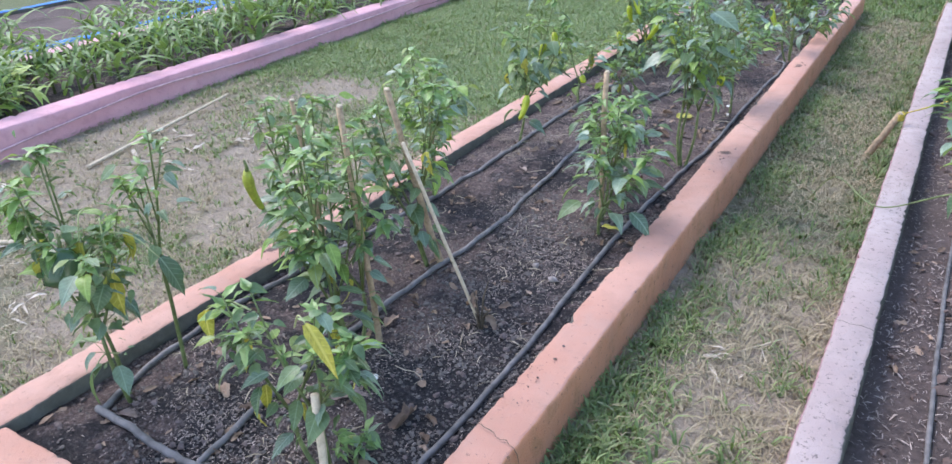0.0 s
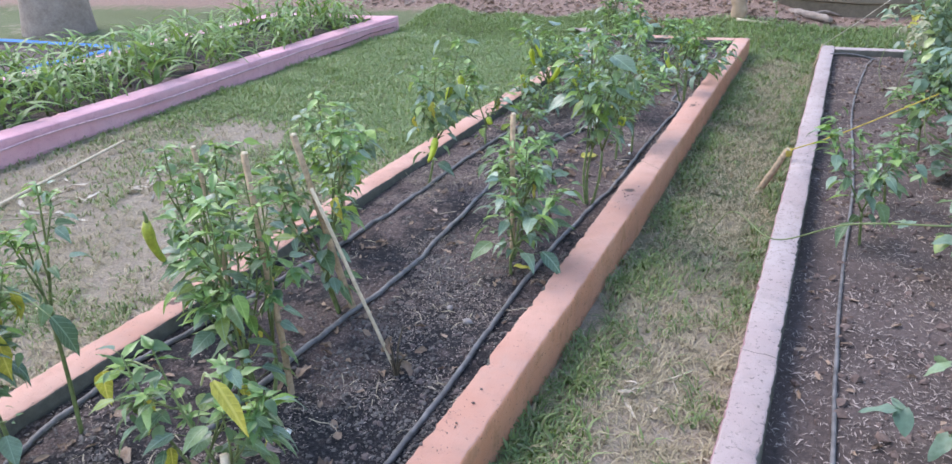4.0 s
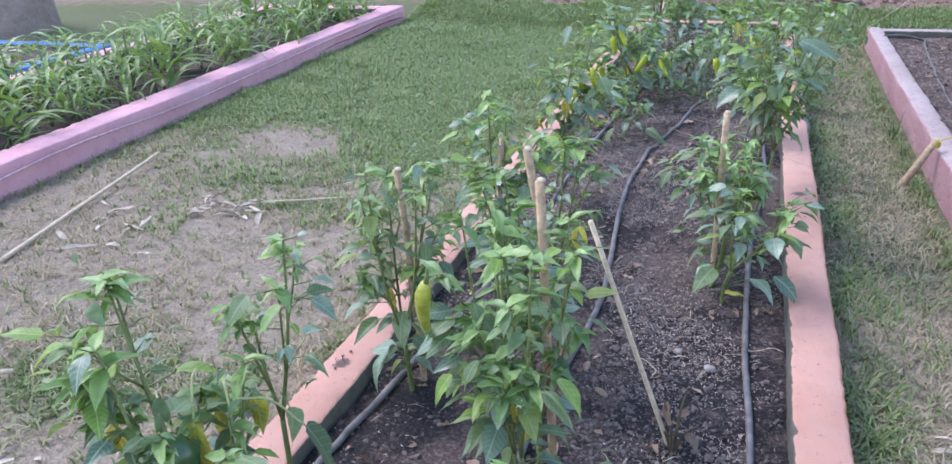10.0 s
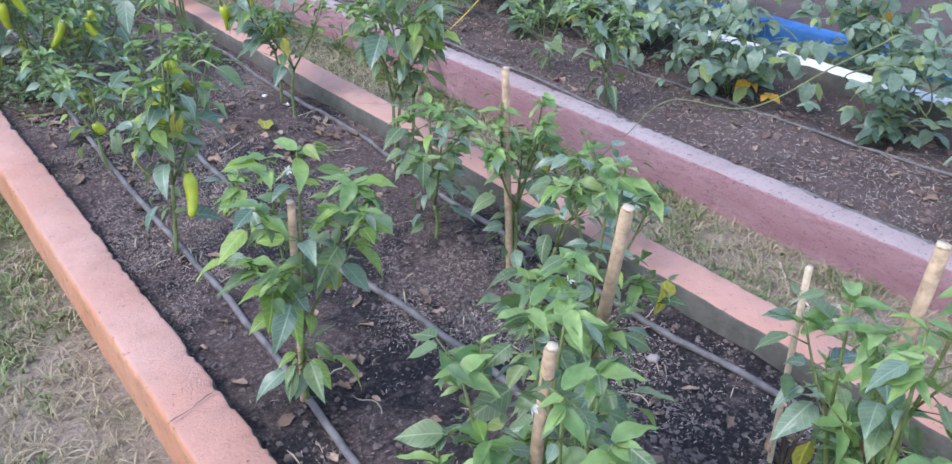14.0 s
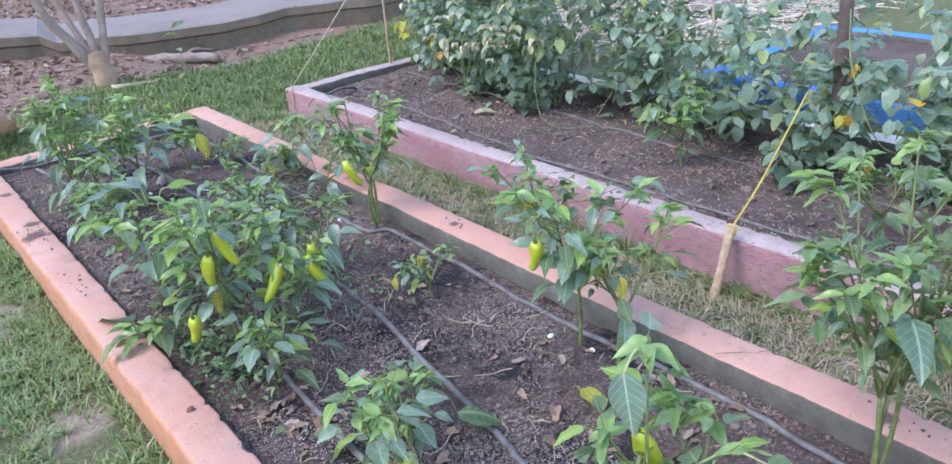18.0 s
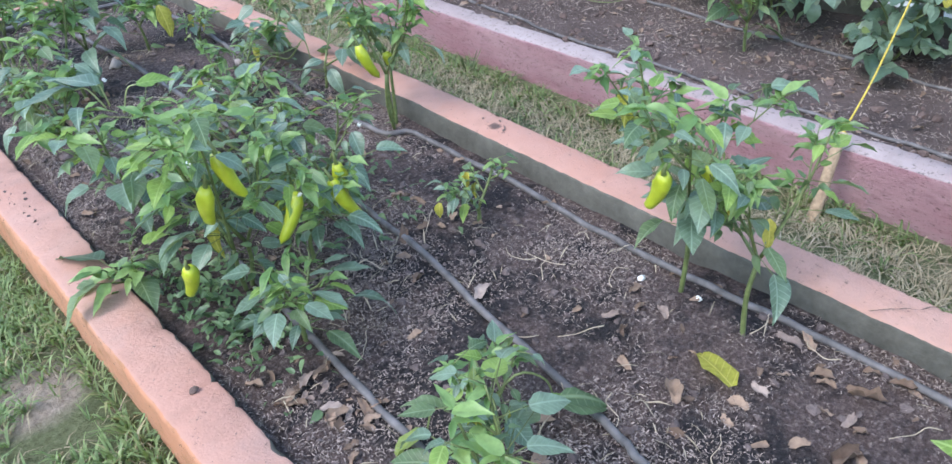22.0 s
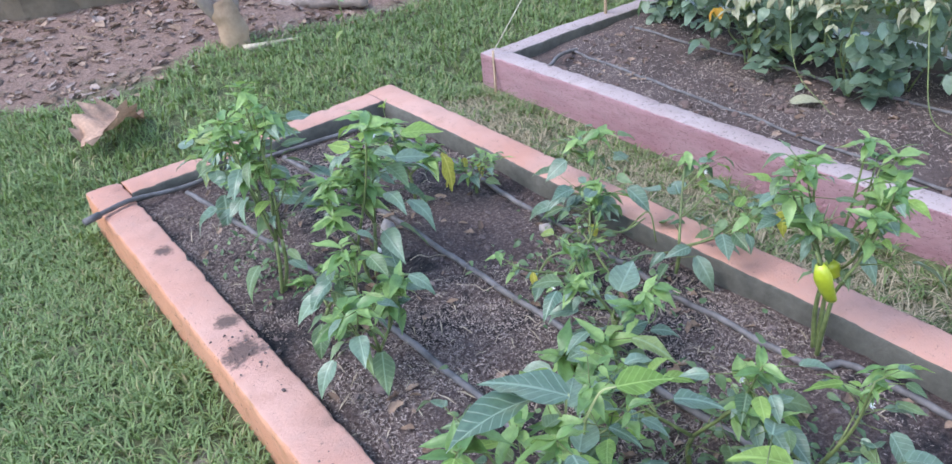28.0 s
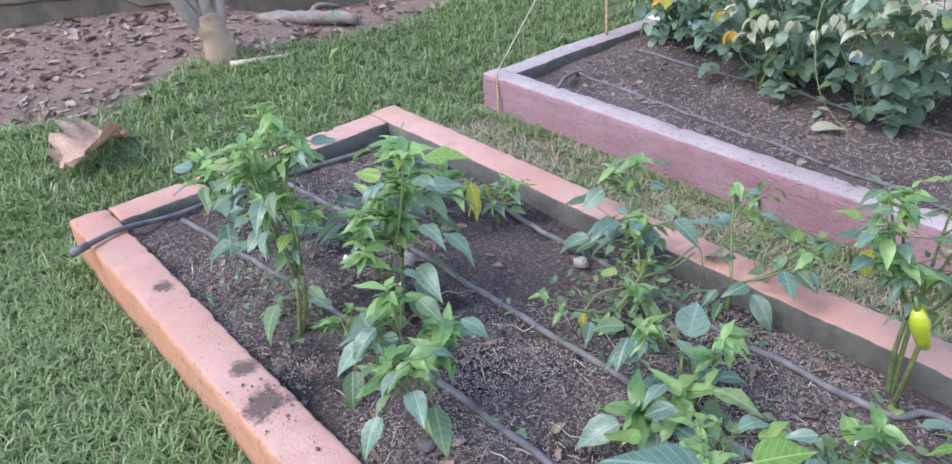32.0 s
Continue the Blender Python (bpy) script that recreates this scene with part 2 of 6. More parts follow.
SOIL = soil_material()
RED_SOIL = surface("reddish_bed_soil", [(0.3, (0.04, 0.032, 0.031)), (0.7, (0.17, 0.13, 0.12))], 45, 3.0, 0.97, 0.15, 0.9, 0.015, (0.26, 0.21, 0.195), 100, 0.63)
RED_CLOD = surface("reddish_clod", [(0.3, (0.07, 0.05, 0.045)), (0.7, (0.24, 0.175, 0.155))], 60, 9.0, 0.97, 0.1, 0.8)
CLOD = surface("soil_clod", [(0.3, (0.05, 0.042, 0.041)), (0.7, (0.24, 0.19, 0.18))], 60, 9.0, 0.97, 0.1, 0.8)
GREY_CLOD = surface("dusty_grey_clod", [(0.3, (0.06, 0.054, 0.053)), (0.7, (0.23, 0.205, 0.19))], 60, 9.0, 0.97, 0.1, 0.8)
STONE = surface("grey_stone", [(0.3, (0.2, 0.17, 0.16)), (0.7, (0.42, 0.38, 0.36))], 50, 8.0, 0.9, 0.2, 0.4)
CONCRETE = surface("weathered_concrete", [(0.3, (0.15, 0.128, 0.12)), (0.7, (0.25, 0.22, 0.208))], 30, 1.5, 0.9, 0.2, 0.4, 0.008, (0.12, 0.105, 0.095), 9, 0.62)
MOSSY = surface("dirty_concrete_face", [(0.3, (0.095, 0.078, 0.058)), (0.7, (0.21, 0.172, 0.13))], 25, 2.0, 0.95, 0.15, 0.6)
PIPE = plain("weathered_black_drip_pipe", (0.125, 0.117, 0.117), 0.6, 0.4, 0.5, 18, 0.2)
BLUE_PLASTIC = plain("blue_plastic", (0.02, 0.28, 0.62), 0.35, 0.5, 0.1)
WOOD = plain("stake_wood", (0.36, 0.265, 0.175), 0.85, 0.2, 0.35, 60, 0.5)
PALE_WOOD = plain("pale_stick_wood", (0.5, 0.42, 0.31), 0.8, 0.2, 0.25, 60, 0.4)
GREY_BARK = surface("grey_bark", [(0.3, (0.17, 0.13, 0.11)), (0.7, (0.36, 0.3, 0.26))], 40, 8, 0.95, 0.15, 0.8)
DARK_BARK = surface("dark_post_wood", [(0.3, (0.06, 0.045, 0.042)), (0.7, (0.16, 0.125, 0.115))], 40, 8, 0.95, 0.15, 0.8)
TAN_BARK = surface("tan_trunk_base", [(0.3, (0.24, 0.165, 0.11)), (0.7, (0.42, 0.31, 0.215))], 40, 6, 0.9, 0.15, 0.5)
STEM = plain("green_stem", (0.13, 0.165, 0.06), 0.5, 0.4, 0.4, 40)
DARK_STEM = plain("dark_stem", (0.085, 0.068, 0.05), 0.6, 0.3, 0.4, 40)
LEAF = leafy("pepper_leaf", (0.07, 0.13, 0.068), (0.195, 0.28, 0.14), 0.4, 0.36, (0.25, 0.32, 0.09), 0.5, True)
INNER_LEAF = leafy("inner_pepper_leaf", (0.065, 0.125, 0.065), (0.17, 0.26, 0.125), 0.42, 0.3)
DULL_LEAF = leafy("glaucous_pepper_leaf", (0.075, 0.135, 0.095), (0.185, 0.27, 0.19), 0.34, 0.22, None, 0.6, True)
# a brighter copy of LEAF with the sunlit tone put into its colour
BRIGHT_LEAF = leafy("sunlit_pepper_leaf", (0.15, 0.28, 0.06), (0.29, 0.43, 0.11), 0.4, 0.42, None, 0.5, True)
YOUNG = leafy("young_pepper_leaf", (0.12, 0.24, 0.085), (0.3, 0.45, 0.16), 0.38, 0.36, None, 0.55)
BEAN = leafy("bean_leaf", (0.1, 0.172, 0.128), (0.25, 0.345, 0.25), 0.37, 0.34, (0.26, 0.34, 0.12), 0.6)
# bleached dry leaves; the same pale colour also paints sunlit bean leaves
PALE_LEAF = leafy("dry_and_sunlit_bean_leaf", (0.3, 0.32, 0.2), (0.6, 0.58, 0.42), 0.5, 0.3)
YELLOW_LEAF = leafy("yellowed_leaf", (0.36, 0.37, 0.05), (0.56, 0.5, 0.1), 0.5, 0.35, None, 0.4, True)
ORANGE_LEAF = leafy("orange_leaf", (0.6, 0.3, 0.03), (0.7, 0.42, 0.06), 0.5, 0.35)
GRASS = leafy("grass_blade", (0.118, 0.192, 0.07), (0.27, 0.37, 0.15), 0.5, 0.3, (0.38, 0.34, 0.19))
ALLEY_GRASS = leafy("trodden_grass_blade", (0.08, 0.132, 0.045), (0.2, 0.28, 0.095), 0.5, 0.25, (0.33, 0.3, 0.18))
THATCH = leafy("matted_dry_thatch", (0.235, 0.195, 0.12), (0.47, 0.405, 0.275), 0.85, 0.15)
DRYGRASS = leafy("dry_grass_blade", (0.28, 0.23, 0.165), (0.52, 0.445, 0.335), 0.8, 0.15)
MAIZE = leafy("broad_grass_leaf", (0.11, 0.2, 0.065), (0.24, 0.37, 0.13), 0.45, 0.35)
LIME = leafy("lime_variegated_leaf", (0.35, 0.5, 0.1), (0.6, 0.68, 0.25), 0.45, 0.3)
DEAD = leafy("dead_leaf", (0.13, 0.085, 0.062), (0.37, 0.265, 0.2), 0.9, 0.1)
DEAD_GREY = leafy("grey_dead_leaf", (0.21, 0.155, 0.135), (0.4, 0.32, 0.285), 0.85, 0.1)
BIG_DEAD = leafy("big_dead_leaf", (0.36, 0.21, 0.15), (0.52, 0.34, 0.25), 0.85, 0.15)
OLD_FRUIT = plain("yellowing_pepper_skin", (0.3, 0.33, 0.05), 0.45, 0.4, 0.3, 60, 0.1)
FRUIT = plain("lime_pepper_skin", (0.38, 0.44, 0.03), 0.32, 0.55, 0.2, 25, 0.05)
GREEN_FRUIT = plain("dark_green_pepper_skin", (0.035, 0.08, 0.03), 0.22, 0.6, 0.2, 20, 0.05)
ROPE = plain("yellow_rope", (0.48, 0.37, 0.07), 0.8, 0.2, 0.3, 120, 0.6)
CORD = plain("dusty_pink_cord", (0.5, 0.33, 0.36), 0.8, 0.2)
STRING = plain("pale_string", (0.5, 0.45, 0.36), 0.8, 0.2)
FLOWER = plain("white_petal", (0.8, 0.8, 0.76), 0.6, 0.3, 0.05)
STRAW = leafy("straw_stalk", (0.42, 0.36, 0.3), (0.65, 0.58, 0.5), 0.8, 0.1)

# ---- mesh helpers ----


def mesh(name, verts, faces, mats, smooth=True, index=None):
    me = bpy.data.meshes.new(name)
    me.from_pydata([tuple(v) for v in verts], [], faces)
    for mt in mats if isinstance(mats, (list, tuple)) else [mats]:
        me.materials.append(mt)
    if index is not None:
        me.polygons.foreach_set("material_index", index)
    me.polygons.foreach_set("use_smooth", [smooth] * len(me.polygons))
    me.update()
    return me


def bulk(name, co, loops, sizes, mat):
    """A mesh straight from arrays, for very many small faces."""
    me = bpy.data.meshes.new(name)
    me.vertices.add(len(co))
    me.vertices.foreach_set("co", np.ascontiguousarray(co, dtype=np.float32).ravel())
    me.loops.add(len(loops))
    me.loops.foreach_set("vertex_index", np.ascontiguousarray(loops, dtype=np.int32))
    me.polygons.add(len(sizes))
    starts = np.concatenate([[0], np.cumsum(sizes)[:-1]]).astype(np.int32)
    me.polygons.foreach_set("loop_start", starts)
    me.polygons.foreach_set("use_smooth", np.ones(len(sizes), dtype=bool))
    me.materials.append(mat)
    me.update(calc_edges=True)
    me.validate()
    return me


def part(name, me, parent=None, label="", kind="", m=None):
    ob = new(name, me)
    ob.parent = parent
    if m is not None:
        ob.matrix_basis = m
    return tagged(ob, label, kind=kind)


def thing(name, x, y, z, label, category, group="", kind=""):
    ob = new(name)
    ob.empty_display_size = 0.05
    ob.location = (x, y, z)
    return tagged(ob, label, category, group, kind)


class Tube:
    """Gathers tapered tubes into one mesh."""

    def __init__(self):
        self.v, self.f = [], []

    def add(self, pts, r0, r1, sides=6):
        pts = [Vector(p) for p in pts]
        base = len(self.v)
        n = len(pts)
        for i, p in enumerate(pts):
            d = (pts[min(i + 1, n - 1)] - pts[max(i - 1, 0)]).normalized()
            a = d.orthogonal().normalized() if i == 0 else (a - d * a.dot(d)).normalized()
            b = d.cross(a)
            r = r0 + (r1 - r0) * i / (n - 1)
            for k in range(sides):
                t = 2 * math.pi * k / sides
                self.v.append(p + r * (math.cos(t) * a + math.sin(t) * b))
        for i in range(n - 1):
            for k in range(sides):
                k2 = (k + 1) % sides
                q = base + i * sides
                self.f.append((q + k, q + k2, q + sides + k2, q + sides + k))
        self.f.append(tuple(base + k for k in reversed(range(sides))))
        self.f.append(tuple(base + (n - 1) * sides + k for k in range(sides)))
        return self

    def mesh(self, name, mat):
        return mesh(name, self.v, self.f, mat)


def curve_points(ctrl, n=40, wobble=0.0, seed=0):
    """A smooth line through the points (Catmull-Rom)."""
    rnd = random.Random(seed)
    p = [Vector(c) for c in ctrl]
    p = [2 * p[0] - p[1]] + p + [2 * p[-1] - p[-2]]
    out = []
    seg = len(p) - 3
    for i in range(n + 1):
        t = i / n * seg
        k = min(int(t), seg - 1)
        t -= k
        a, b, c, d = p[k : k + 4]
        q = 0.5 * (2 * b + (c - a) * t + (2 * a - 5 * b + 4 * c - d) * t * t + (3 * b - a - 3 * c + d) * t**3)
        out.append(q + Vector((rnd.uniform(-1, 1), rnd.uniform(-1, 1), 0)) * wobble)
    return out


def blob(verts, faces, c, r, rnd, squash=0.7):
    """Adds a small lumpy stone of 20 triangles."""
    base = len(verts)
    g = 1.618
    raw = [(-1, g, 0), (1, g, 0), (-1, -g, 0), (1, -g, 0), (0, -1, g), (0, 1, g), (0, -1, -g), (0, 1, -g), (g, 0, -1), (g, 0, 1), (-g, 0, -1), (-g, 0, 1)]
    a = rnd.uniform(0, 6.28)
    sx, sy = rnd.uniform(0.7, 1.3), rnd.uniform(0.7, 1.3)
    for p in raw:
        v = Vector(p).normalized() * r * rnd.uniform(0.55, 1.3)
        x, y = v.x * sx, v.y * sy
        verts.append((c[0] + x * math.cos(a) - y * math.sin(a), c[1] + x * math.sin(a) + y * math.cos(a), c[2] + v.z * squash))
    for f in ((0, 11, 5), (0, 5, 1), (0, 1, 7), (0, 7, 10), (0, 10, 11), (1, 5, 9), (5, 11, 4), (11, 10, 2), (10, 7, 6), (7, 1, 8), (3, 9, 4), (3, 4, 2), (3, 2, 6), (3, 6, 8), (3, 8, 9), (4, 9, 5), (2, 4, 11), (6, 2, 10), (8, 6, 7), (9, 8, 1)):
        faces.append(tuple(base + i for i in f))


# ---- the lie of the land ----
W, K, L, TOP = 1.31, 0.125, 6.81, 0.16


def sm(a, b, x):
    t = min(1.0, max(0.0, (x - a) / (b - a)))
    return t * t * (3 - 2 * t)


def nz(x, y, s, o=0.0):
    return noise.noise(Vector((x * s + o, y * s - o, o * 0.7)))


def ground_z(x, y):
    z = 0.012 * nz(x, y, 1.3) + 0.006 * nz(x, y, 6.0, 3.1)
    z -= 0.065 * sm(1.3, 1.85, x) * sm(0.5, 3.5, y) * (1 - sm(6, 14, x))
    z += 0.06 * sm(-1.0, -2.1, x) * sm(0.0, 3.0, y)
    z += 0.135 * max(0.0, min(y, 9.2) - 6.8) * sm(6.8, 7.3, y) + 0.1 * sm(9.4, 10.2, y)
    return z


def soil_z(x, y):
    return 0.12 - 0.03 * x + 0.014 * nz(x, y, 4.0, 1.7) + 0.008 * nz(x, y, 14.0, 5.2) + 0.004 * nz(x, y, 37.0, 9.0)


def spread(a, b, lo, hi, fine, coarse):
    out = [lo]
    while out[-1] < a:
        out.append(min(a, out[-1] + max(fine, (a - out[-1]) * 0.35)))
    while out[-1] < b:
        out.append(out[-1] + fine)
    while out[-1] < hi:
        out.append(min(hi, out[-1] + max(coarse * 0.2, (out[-1] - b) * 0.5 + fine)))
    return out


gx = spread(-8, 7, -300, 300, 0.09, 1.0)
gy = spread(-4, 13, -300, 300, 0.09, 1.0)
gv = [(x, y, ground_z(x, y)) for y in gy for x in gx]
nx = len(gx)
gf = [(j * nx + i, j * nx + i + 1, (j + 1) * nx + i + 1, (j + 1) * nx + i) for j in range(len(gy) - 1) for i in range(nx - 1)]


def ground_material():
    m, n, l, b = material("dry_lawn_ground", 0.95, 0.15)
    p = position(n)
    big = noise_node(n, l, p, 0.9, 6)
    mid = noise_node(n, l, p, 7.0, 7, 0.7)
    fine = noise_node(n, l, p, 80.0, 6, 0.75)
    dirt = ramp(n, l, fine, [(0.3, (0.2, 0.16, 0.125)), (0.7, (0.45, 0.38, 0.305))])
    green = ramp(n, l, fine, [(0.3, (0.07, 0.085, 0.04)), (0.7, (0.19, 0.205, 0.11))])
    add = n.new("ShaderNodeMath")
    add.operation = "MULTIPLY_ADD"
    l.new(mid, add.inputs[0])
    add.inputs[1].default_value = 0.6
    l.new(big, add.inputs[2])
    sep = n.new("ShaderNodeSeparateXYZ")
    l.new(p, sep.inputs[0])
    mr = n.new("ShaderNodeMapRange")
    l.new(sep.outputs["Y"], mr.inputs["Value"])
    for k, v in (("From Min", 2.1), ("From Max", 3.6), ("To Min", -0.02), ("To Max", 0.26)):
        mr.inputs[k].default_value = v
    more = n.new("ShaderNodeMath")
    more.operation = "ADD"
    l.new(add.outputs[0], more.inputs[0])
    l.new(mr.outputs[0], more.inputs[1])
    k = ramp(n, l, more.outputs[0], [(0.78, (0, 0, 0)), (0.98, (1, 1, 1))])
    col = mix(n, l, k, dirt, green)
    for sx, sy, sr in ((-0.24, 5.3, 0.2), (-0.12, 3.75, 0.16), (-0.16, 4.4, 0.12), (-1.5, 2.4, 0.75), (-1.4, 3.3, 0.35)):
        d = n.new("ShaderNodeVectorMath")
        d.operation = "DISTANCE"
        l.new(p, d.inputs[0])
        d.inputs[1].default_value = (sx, sy, 0.0)
        e = n.new("ShaderNodeMath")
        e.operation = "MULTIPLY_ADD"
        l.new(mid, e.inputs[0])
        e.inputs[1].default_value = sr
        l.new(d.outputs["Value"], e.inputs[2])
        kd = ramp(n, l, e.outputs[0], [(min(0.98, sr * 1.2), (1, 1, 1)), (min(1.0, sr * 1.7), (0, 0, 0))])
        col = mix(n, l, kd, col, dirt)
    # trodden brown earth under the trees behind the bed
    litter = ramp(n, l, fine, [(0.3, (0.13, 0.083, 0.065)), (0.7, (0.38, 0.265, 0.215))])
    wob = n.new("ShaderNodeMath")
    wob.operation = "MULTIPLY_ADD"
    l.new(mid, wob.inputs[0])
    wob.inputs[1].default_value = 0.9
    l.new(sep.outputs["Y"], wob.inputs[2])
    slant = n.new("ShaderNodeMath")
    slant.operation = "MULTIPLY_ADD"
    l.new(sep.outputs["X"], slant.inputs[0])
    slant.inputs[1].default_value = -0.06
    l.new(wob.outputs[0], slant.inputs[2])
    mr2 = n.new("ShaderNodeMapRange")
    l.new(slant.outputs[0], mr2.inputs["Value"])
    for kk, v in (("From Min", 8.15), ("From Max", 8.45), ("To Min", 0.0), ("To Max", 1.0)):
        mr2.inputs[kk].default_value = v
    col = mix(n, l, mr2.outputs[0], col, litter)
    l.new(col, b.inputs["Base Color"])
    bump(n, l, b, fine, 0.8, 0.02)
    return m


GROUND = ground_material()
tagged(new("ground", mesh("ground", gv, gf, GROUND)), "patchy dry lawn and trodden brown earth", "ground", kind="structure")

# ---- raised beds ----


def kerb_mesh(name, a, b, width, z0, z1, low, mats, seed=0, rough=1.0, step=0.014):
    """A plastered kerb from a to b. Its outer face lies on the line, its width to the left of it. mats: top, outer, inner."""
    a, b = Vector((*a, 0)), Vector((*b, 0))
    d = (b - a).normalized()
    side = Vector((-d.y, d.x, 0))
    n = max(2, int((b - a).length / step))
    e = 0.008
    prof = [(0, None), (0, 0.07), (0.0, 0.035), (0, e), (e * 0.5, e * 0.3), (e * 1.4, 0), (width * 0.5, -0.002), (width - e * 1.3, 0), (width - e * 0.4, e * 0.35), (width, e * 1.1), (width, 0.05), (width, None)]
    m = len(prof)
    verts, faces, idx = [], [], []
    for i in range(n + 1):
        t = i / n
        c = a + (b - a) * t
        zt = z0 + (z1 - z0) * t
        for j, (u, drop) in enumerate(prof):
            z = low if drop is None else zt - drop
            q = Vector((c.x + side.x * u, c.y + side.y * u, z))
            s = q * 1.0 + Vector((seed * 3.1, seed, 0))
            o = 0.004 * noise.noise(s * 2.3) + 0.003 * noise.noise(s * 9.0) + 0.002 * noise.noise(s * 34.0) + 0.0016 * noise.noise(s * 80.0)
            oz = 0.006 * noise.noise(s * 1.7 + Vector((9, 9, 9))) + 0.0018 * noise.noise(s * 50.0) + 0.0018 * noise.noise(s * 19.0 + Vector((5, 0, 2)))
            if j in (7, 8, 9) or j in (3, 4, 5):
                inner = j > 6
                chip = max(0.0, 0.7 * noise.noise(s * 41.0 + Vector((7, 3, 1))) + 0.6 * noise.noise(s * 13.0 + Vector((2, 8, 1))) - (0.12 if inner else 0.3)) * (0.016 if inner else 0.012)
                q += side * (-chip if inner else chip) - Vector((0, 0, chip * (0.9 if j != 9 else 0.2)))
            q += side * o * rough + Vector((0, 0, oz * rough if drop is not None else 0))
            verts.append(q)
    for i in range(n):
        for j in range(m - 1):
            faces.append((i * m + j, (i + 1) * m + j, (i + 1) * m + j + 1, i * m + j + 1))
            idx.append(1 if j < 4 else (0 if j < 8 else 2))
    faces.append(tuple(range(m)))
    faces.append(tuple(n * m + j for j in reversed(range(m))))
    idx += [1, 1]
    me = mesh(name, verts, faces, mats, True, idx)
    me.polygons[-1].use_smooth = me.polygons[-2].use_smooth = False
    return me


def bed(label, corners, width, tops, low, mats, seed, east=None, names=("side_wall", "end_wall")):
    """A raised bed: kerbs round a quadrilateral (anticlockwise seen from above: outer faces), and its earth."""
    root = thing("raised_bed", 0, 0, 0, label, "raised bed")
    for k in range(4):
        a, b = Vector(corners[k]), Vector(corners[(k + 1) % 4])
        d = (b - a).normalized()
        end = k % 2 == 0
        if end:
            a, b = a + d * width, b - d * width
        part(names[1] if end else names[0], kerb_mesh("kerb", a, b, width, tops[k] - (0.003 if end else 0), tops[(k + 1) % 4] - (0.003 if end else 0), low, east if east and k == 1 else mats, seed + k), root)
    return root


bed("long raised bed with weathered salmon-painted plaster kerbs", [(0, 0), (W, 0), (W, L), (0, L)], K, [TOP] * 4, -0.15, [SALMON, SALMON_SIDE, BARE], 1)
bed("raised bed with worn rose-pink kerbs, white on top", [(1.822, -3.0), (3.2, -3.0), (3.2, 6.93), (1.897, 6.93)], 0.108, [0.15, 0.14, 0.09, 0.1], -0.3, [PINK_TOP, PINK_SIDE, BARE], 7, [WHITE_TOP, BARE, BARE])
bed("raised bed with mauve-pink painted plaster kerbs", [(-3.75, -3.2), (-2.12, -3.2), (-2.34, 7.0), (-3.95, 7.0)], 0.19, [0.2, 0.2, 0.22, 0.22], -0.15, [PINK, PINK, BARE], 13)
bed("raised bed with blue-painted kerbs", [(3.75, -3.0), (5.3, -3.0), (5.3, 5.0), (3.75, 5.0)], 0.12, [0.055] * 4, -0.3, [BLUE, BLUE, BARE], 19)
bed("raised bed with faded blue-painted kerbs", [(-6.7, -3.0), (-4.45, -3.0), (-4.3, 5.15), (-6.6, 5.15)], 0.13, [0.14] * 4, -0.2, [BLUE, BLUE, BARE], 23)


def earth(name, x0, x1, y0, y1, step, fn, mat, label):
    nx_ = max(2, int((x1 - x0) / step))
    ny_ = max(2, int((y1 - y0) / step))
    v = []
    for j in range(ny_ + 1):
        for i in range(nx_ + 1):
            x, y = x0 + (x1 - x0) * i / nx_, y0 + (y1 - y0) * j / ny_
            v.append((x, y, fn(x, y)))
    s = nx_ + 1
    f = [(j * s + i, j * s + i + 1, (j + 1) * s + i + 1, (j + 1) * s + i) for j in range(ny_) for i in range(nx_)]
    return tagged(new(name, mesh(name, v, f, mat)), label, "soil", kind="structure")


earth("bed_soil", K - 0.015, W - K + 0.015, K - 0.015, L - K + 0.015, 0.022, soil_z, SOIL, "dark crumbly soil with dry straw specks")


def soil2_z(x, y):
    return 0.035 + 0.008 * sm(4, 6.5, y) - 0.012 * sm(0, 2, y) * (1 - sm(4, 6.5, y)) + 0.02 * nz(x, y, 3.0, 4.0) + 0.008 * nz(x, y, 12.0, 2.0)


def soil3_z(x, y):
    return 0.1 + 0.03 * sm(2, 7, y) + 0.015 * nz(x, y, 3.0, 8.0)


earth("bed_soil", 1.91, 3.12, -2.92, 6.85, 0.05, soil2_z, RED_SOIL, "reddish dry soil of the bean bed")
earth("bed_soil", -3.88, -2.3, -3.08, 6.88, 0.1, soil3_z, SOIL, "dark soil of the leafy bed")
earth("bed_soil", 3.84, 5.2, -2.9, 4.9, 0.12, lambda x, y: 0.022 + 0.008 * nz(x, y, 2.5), RED_SOIL, "dry soil of the blue bed")
earth("bed_soil", -6.55, -4.4, -2.9, 5.05, 0.12, lambda x, y: 0.1 + 0.012 * nz(x, y, 2.5), RED_SOIL, "dry tan soil of the blue bed")

# ---- concrete walk behind the beds ----


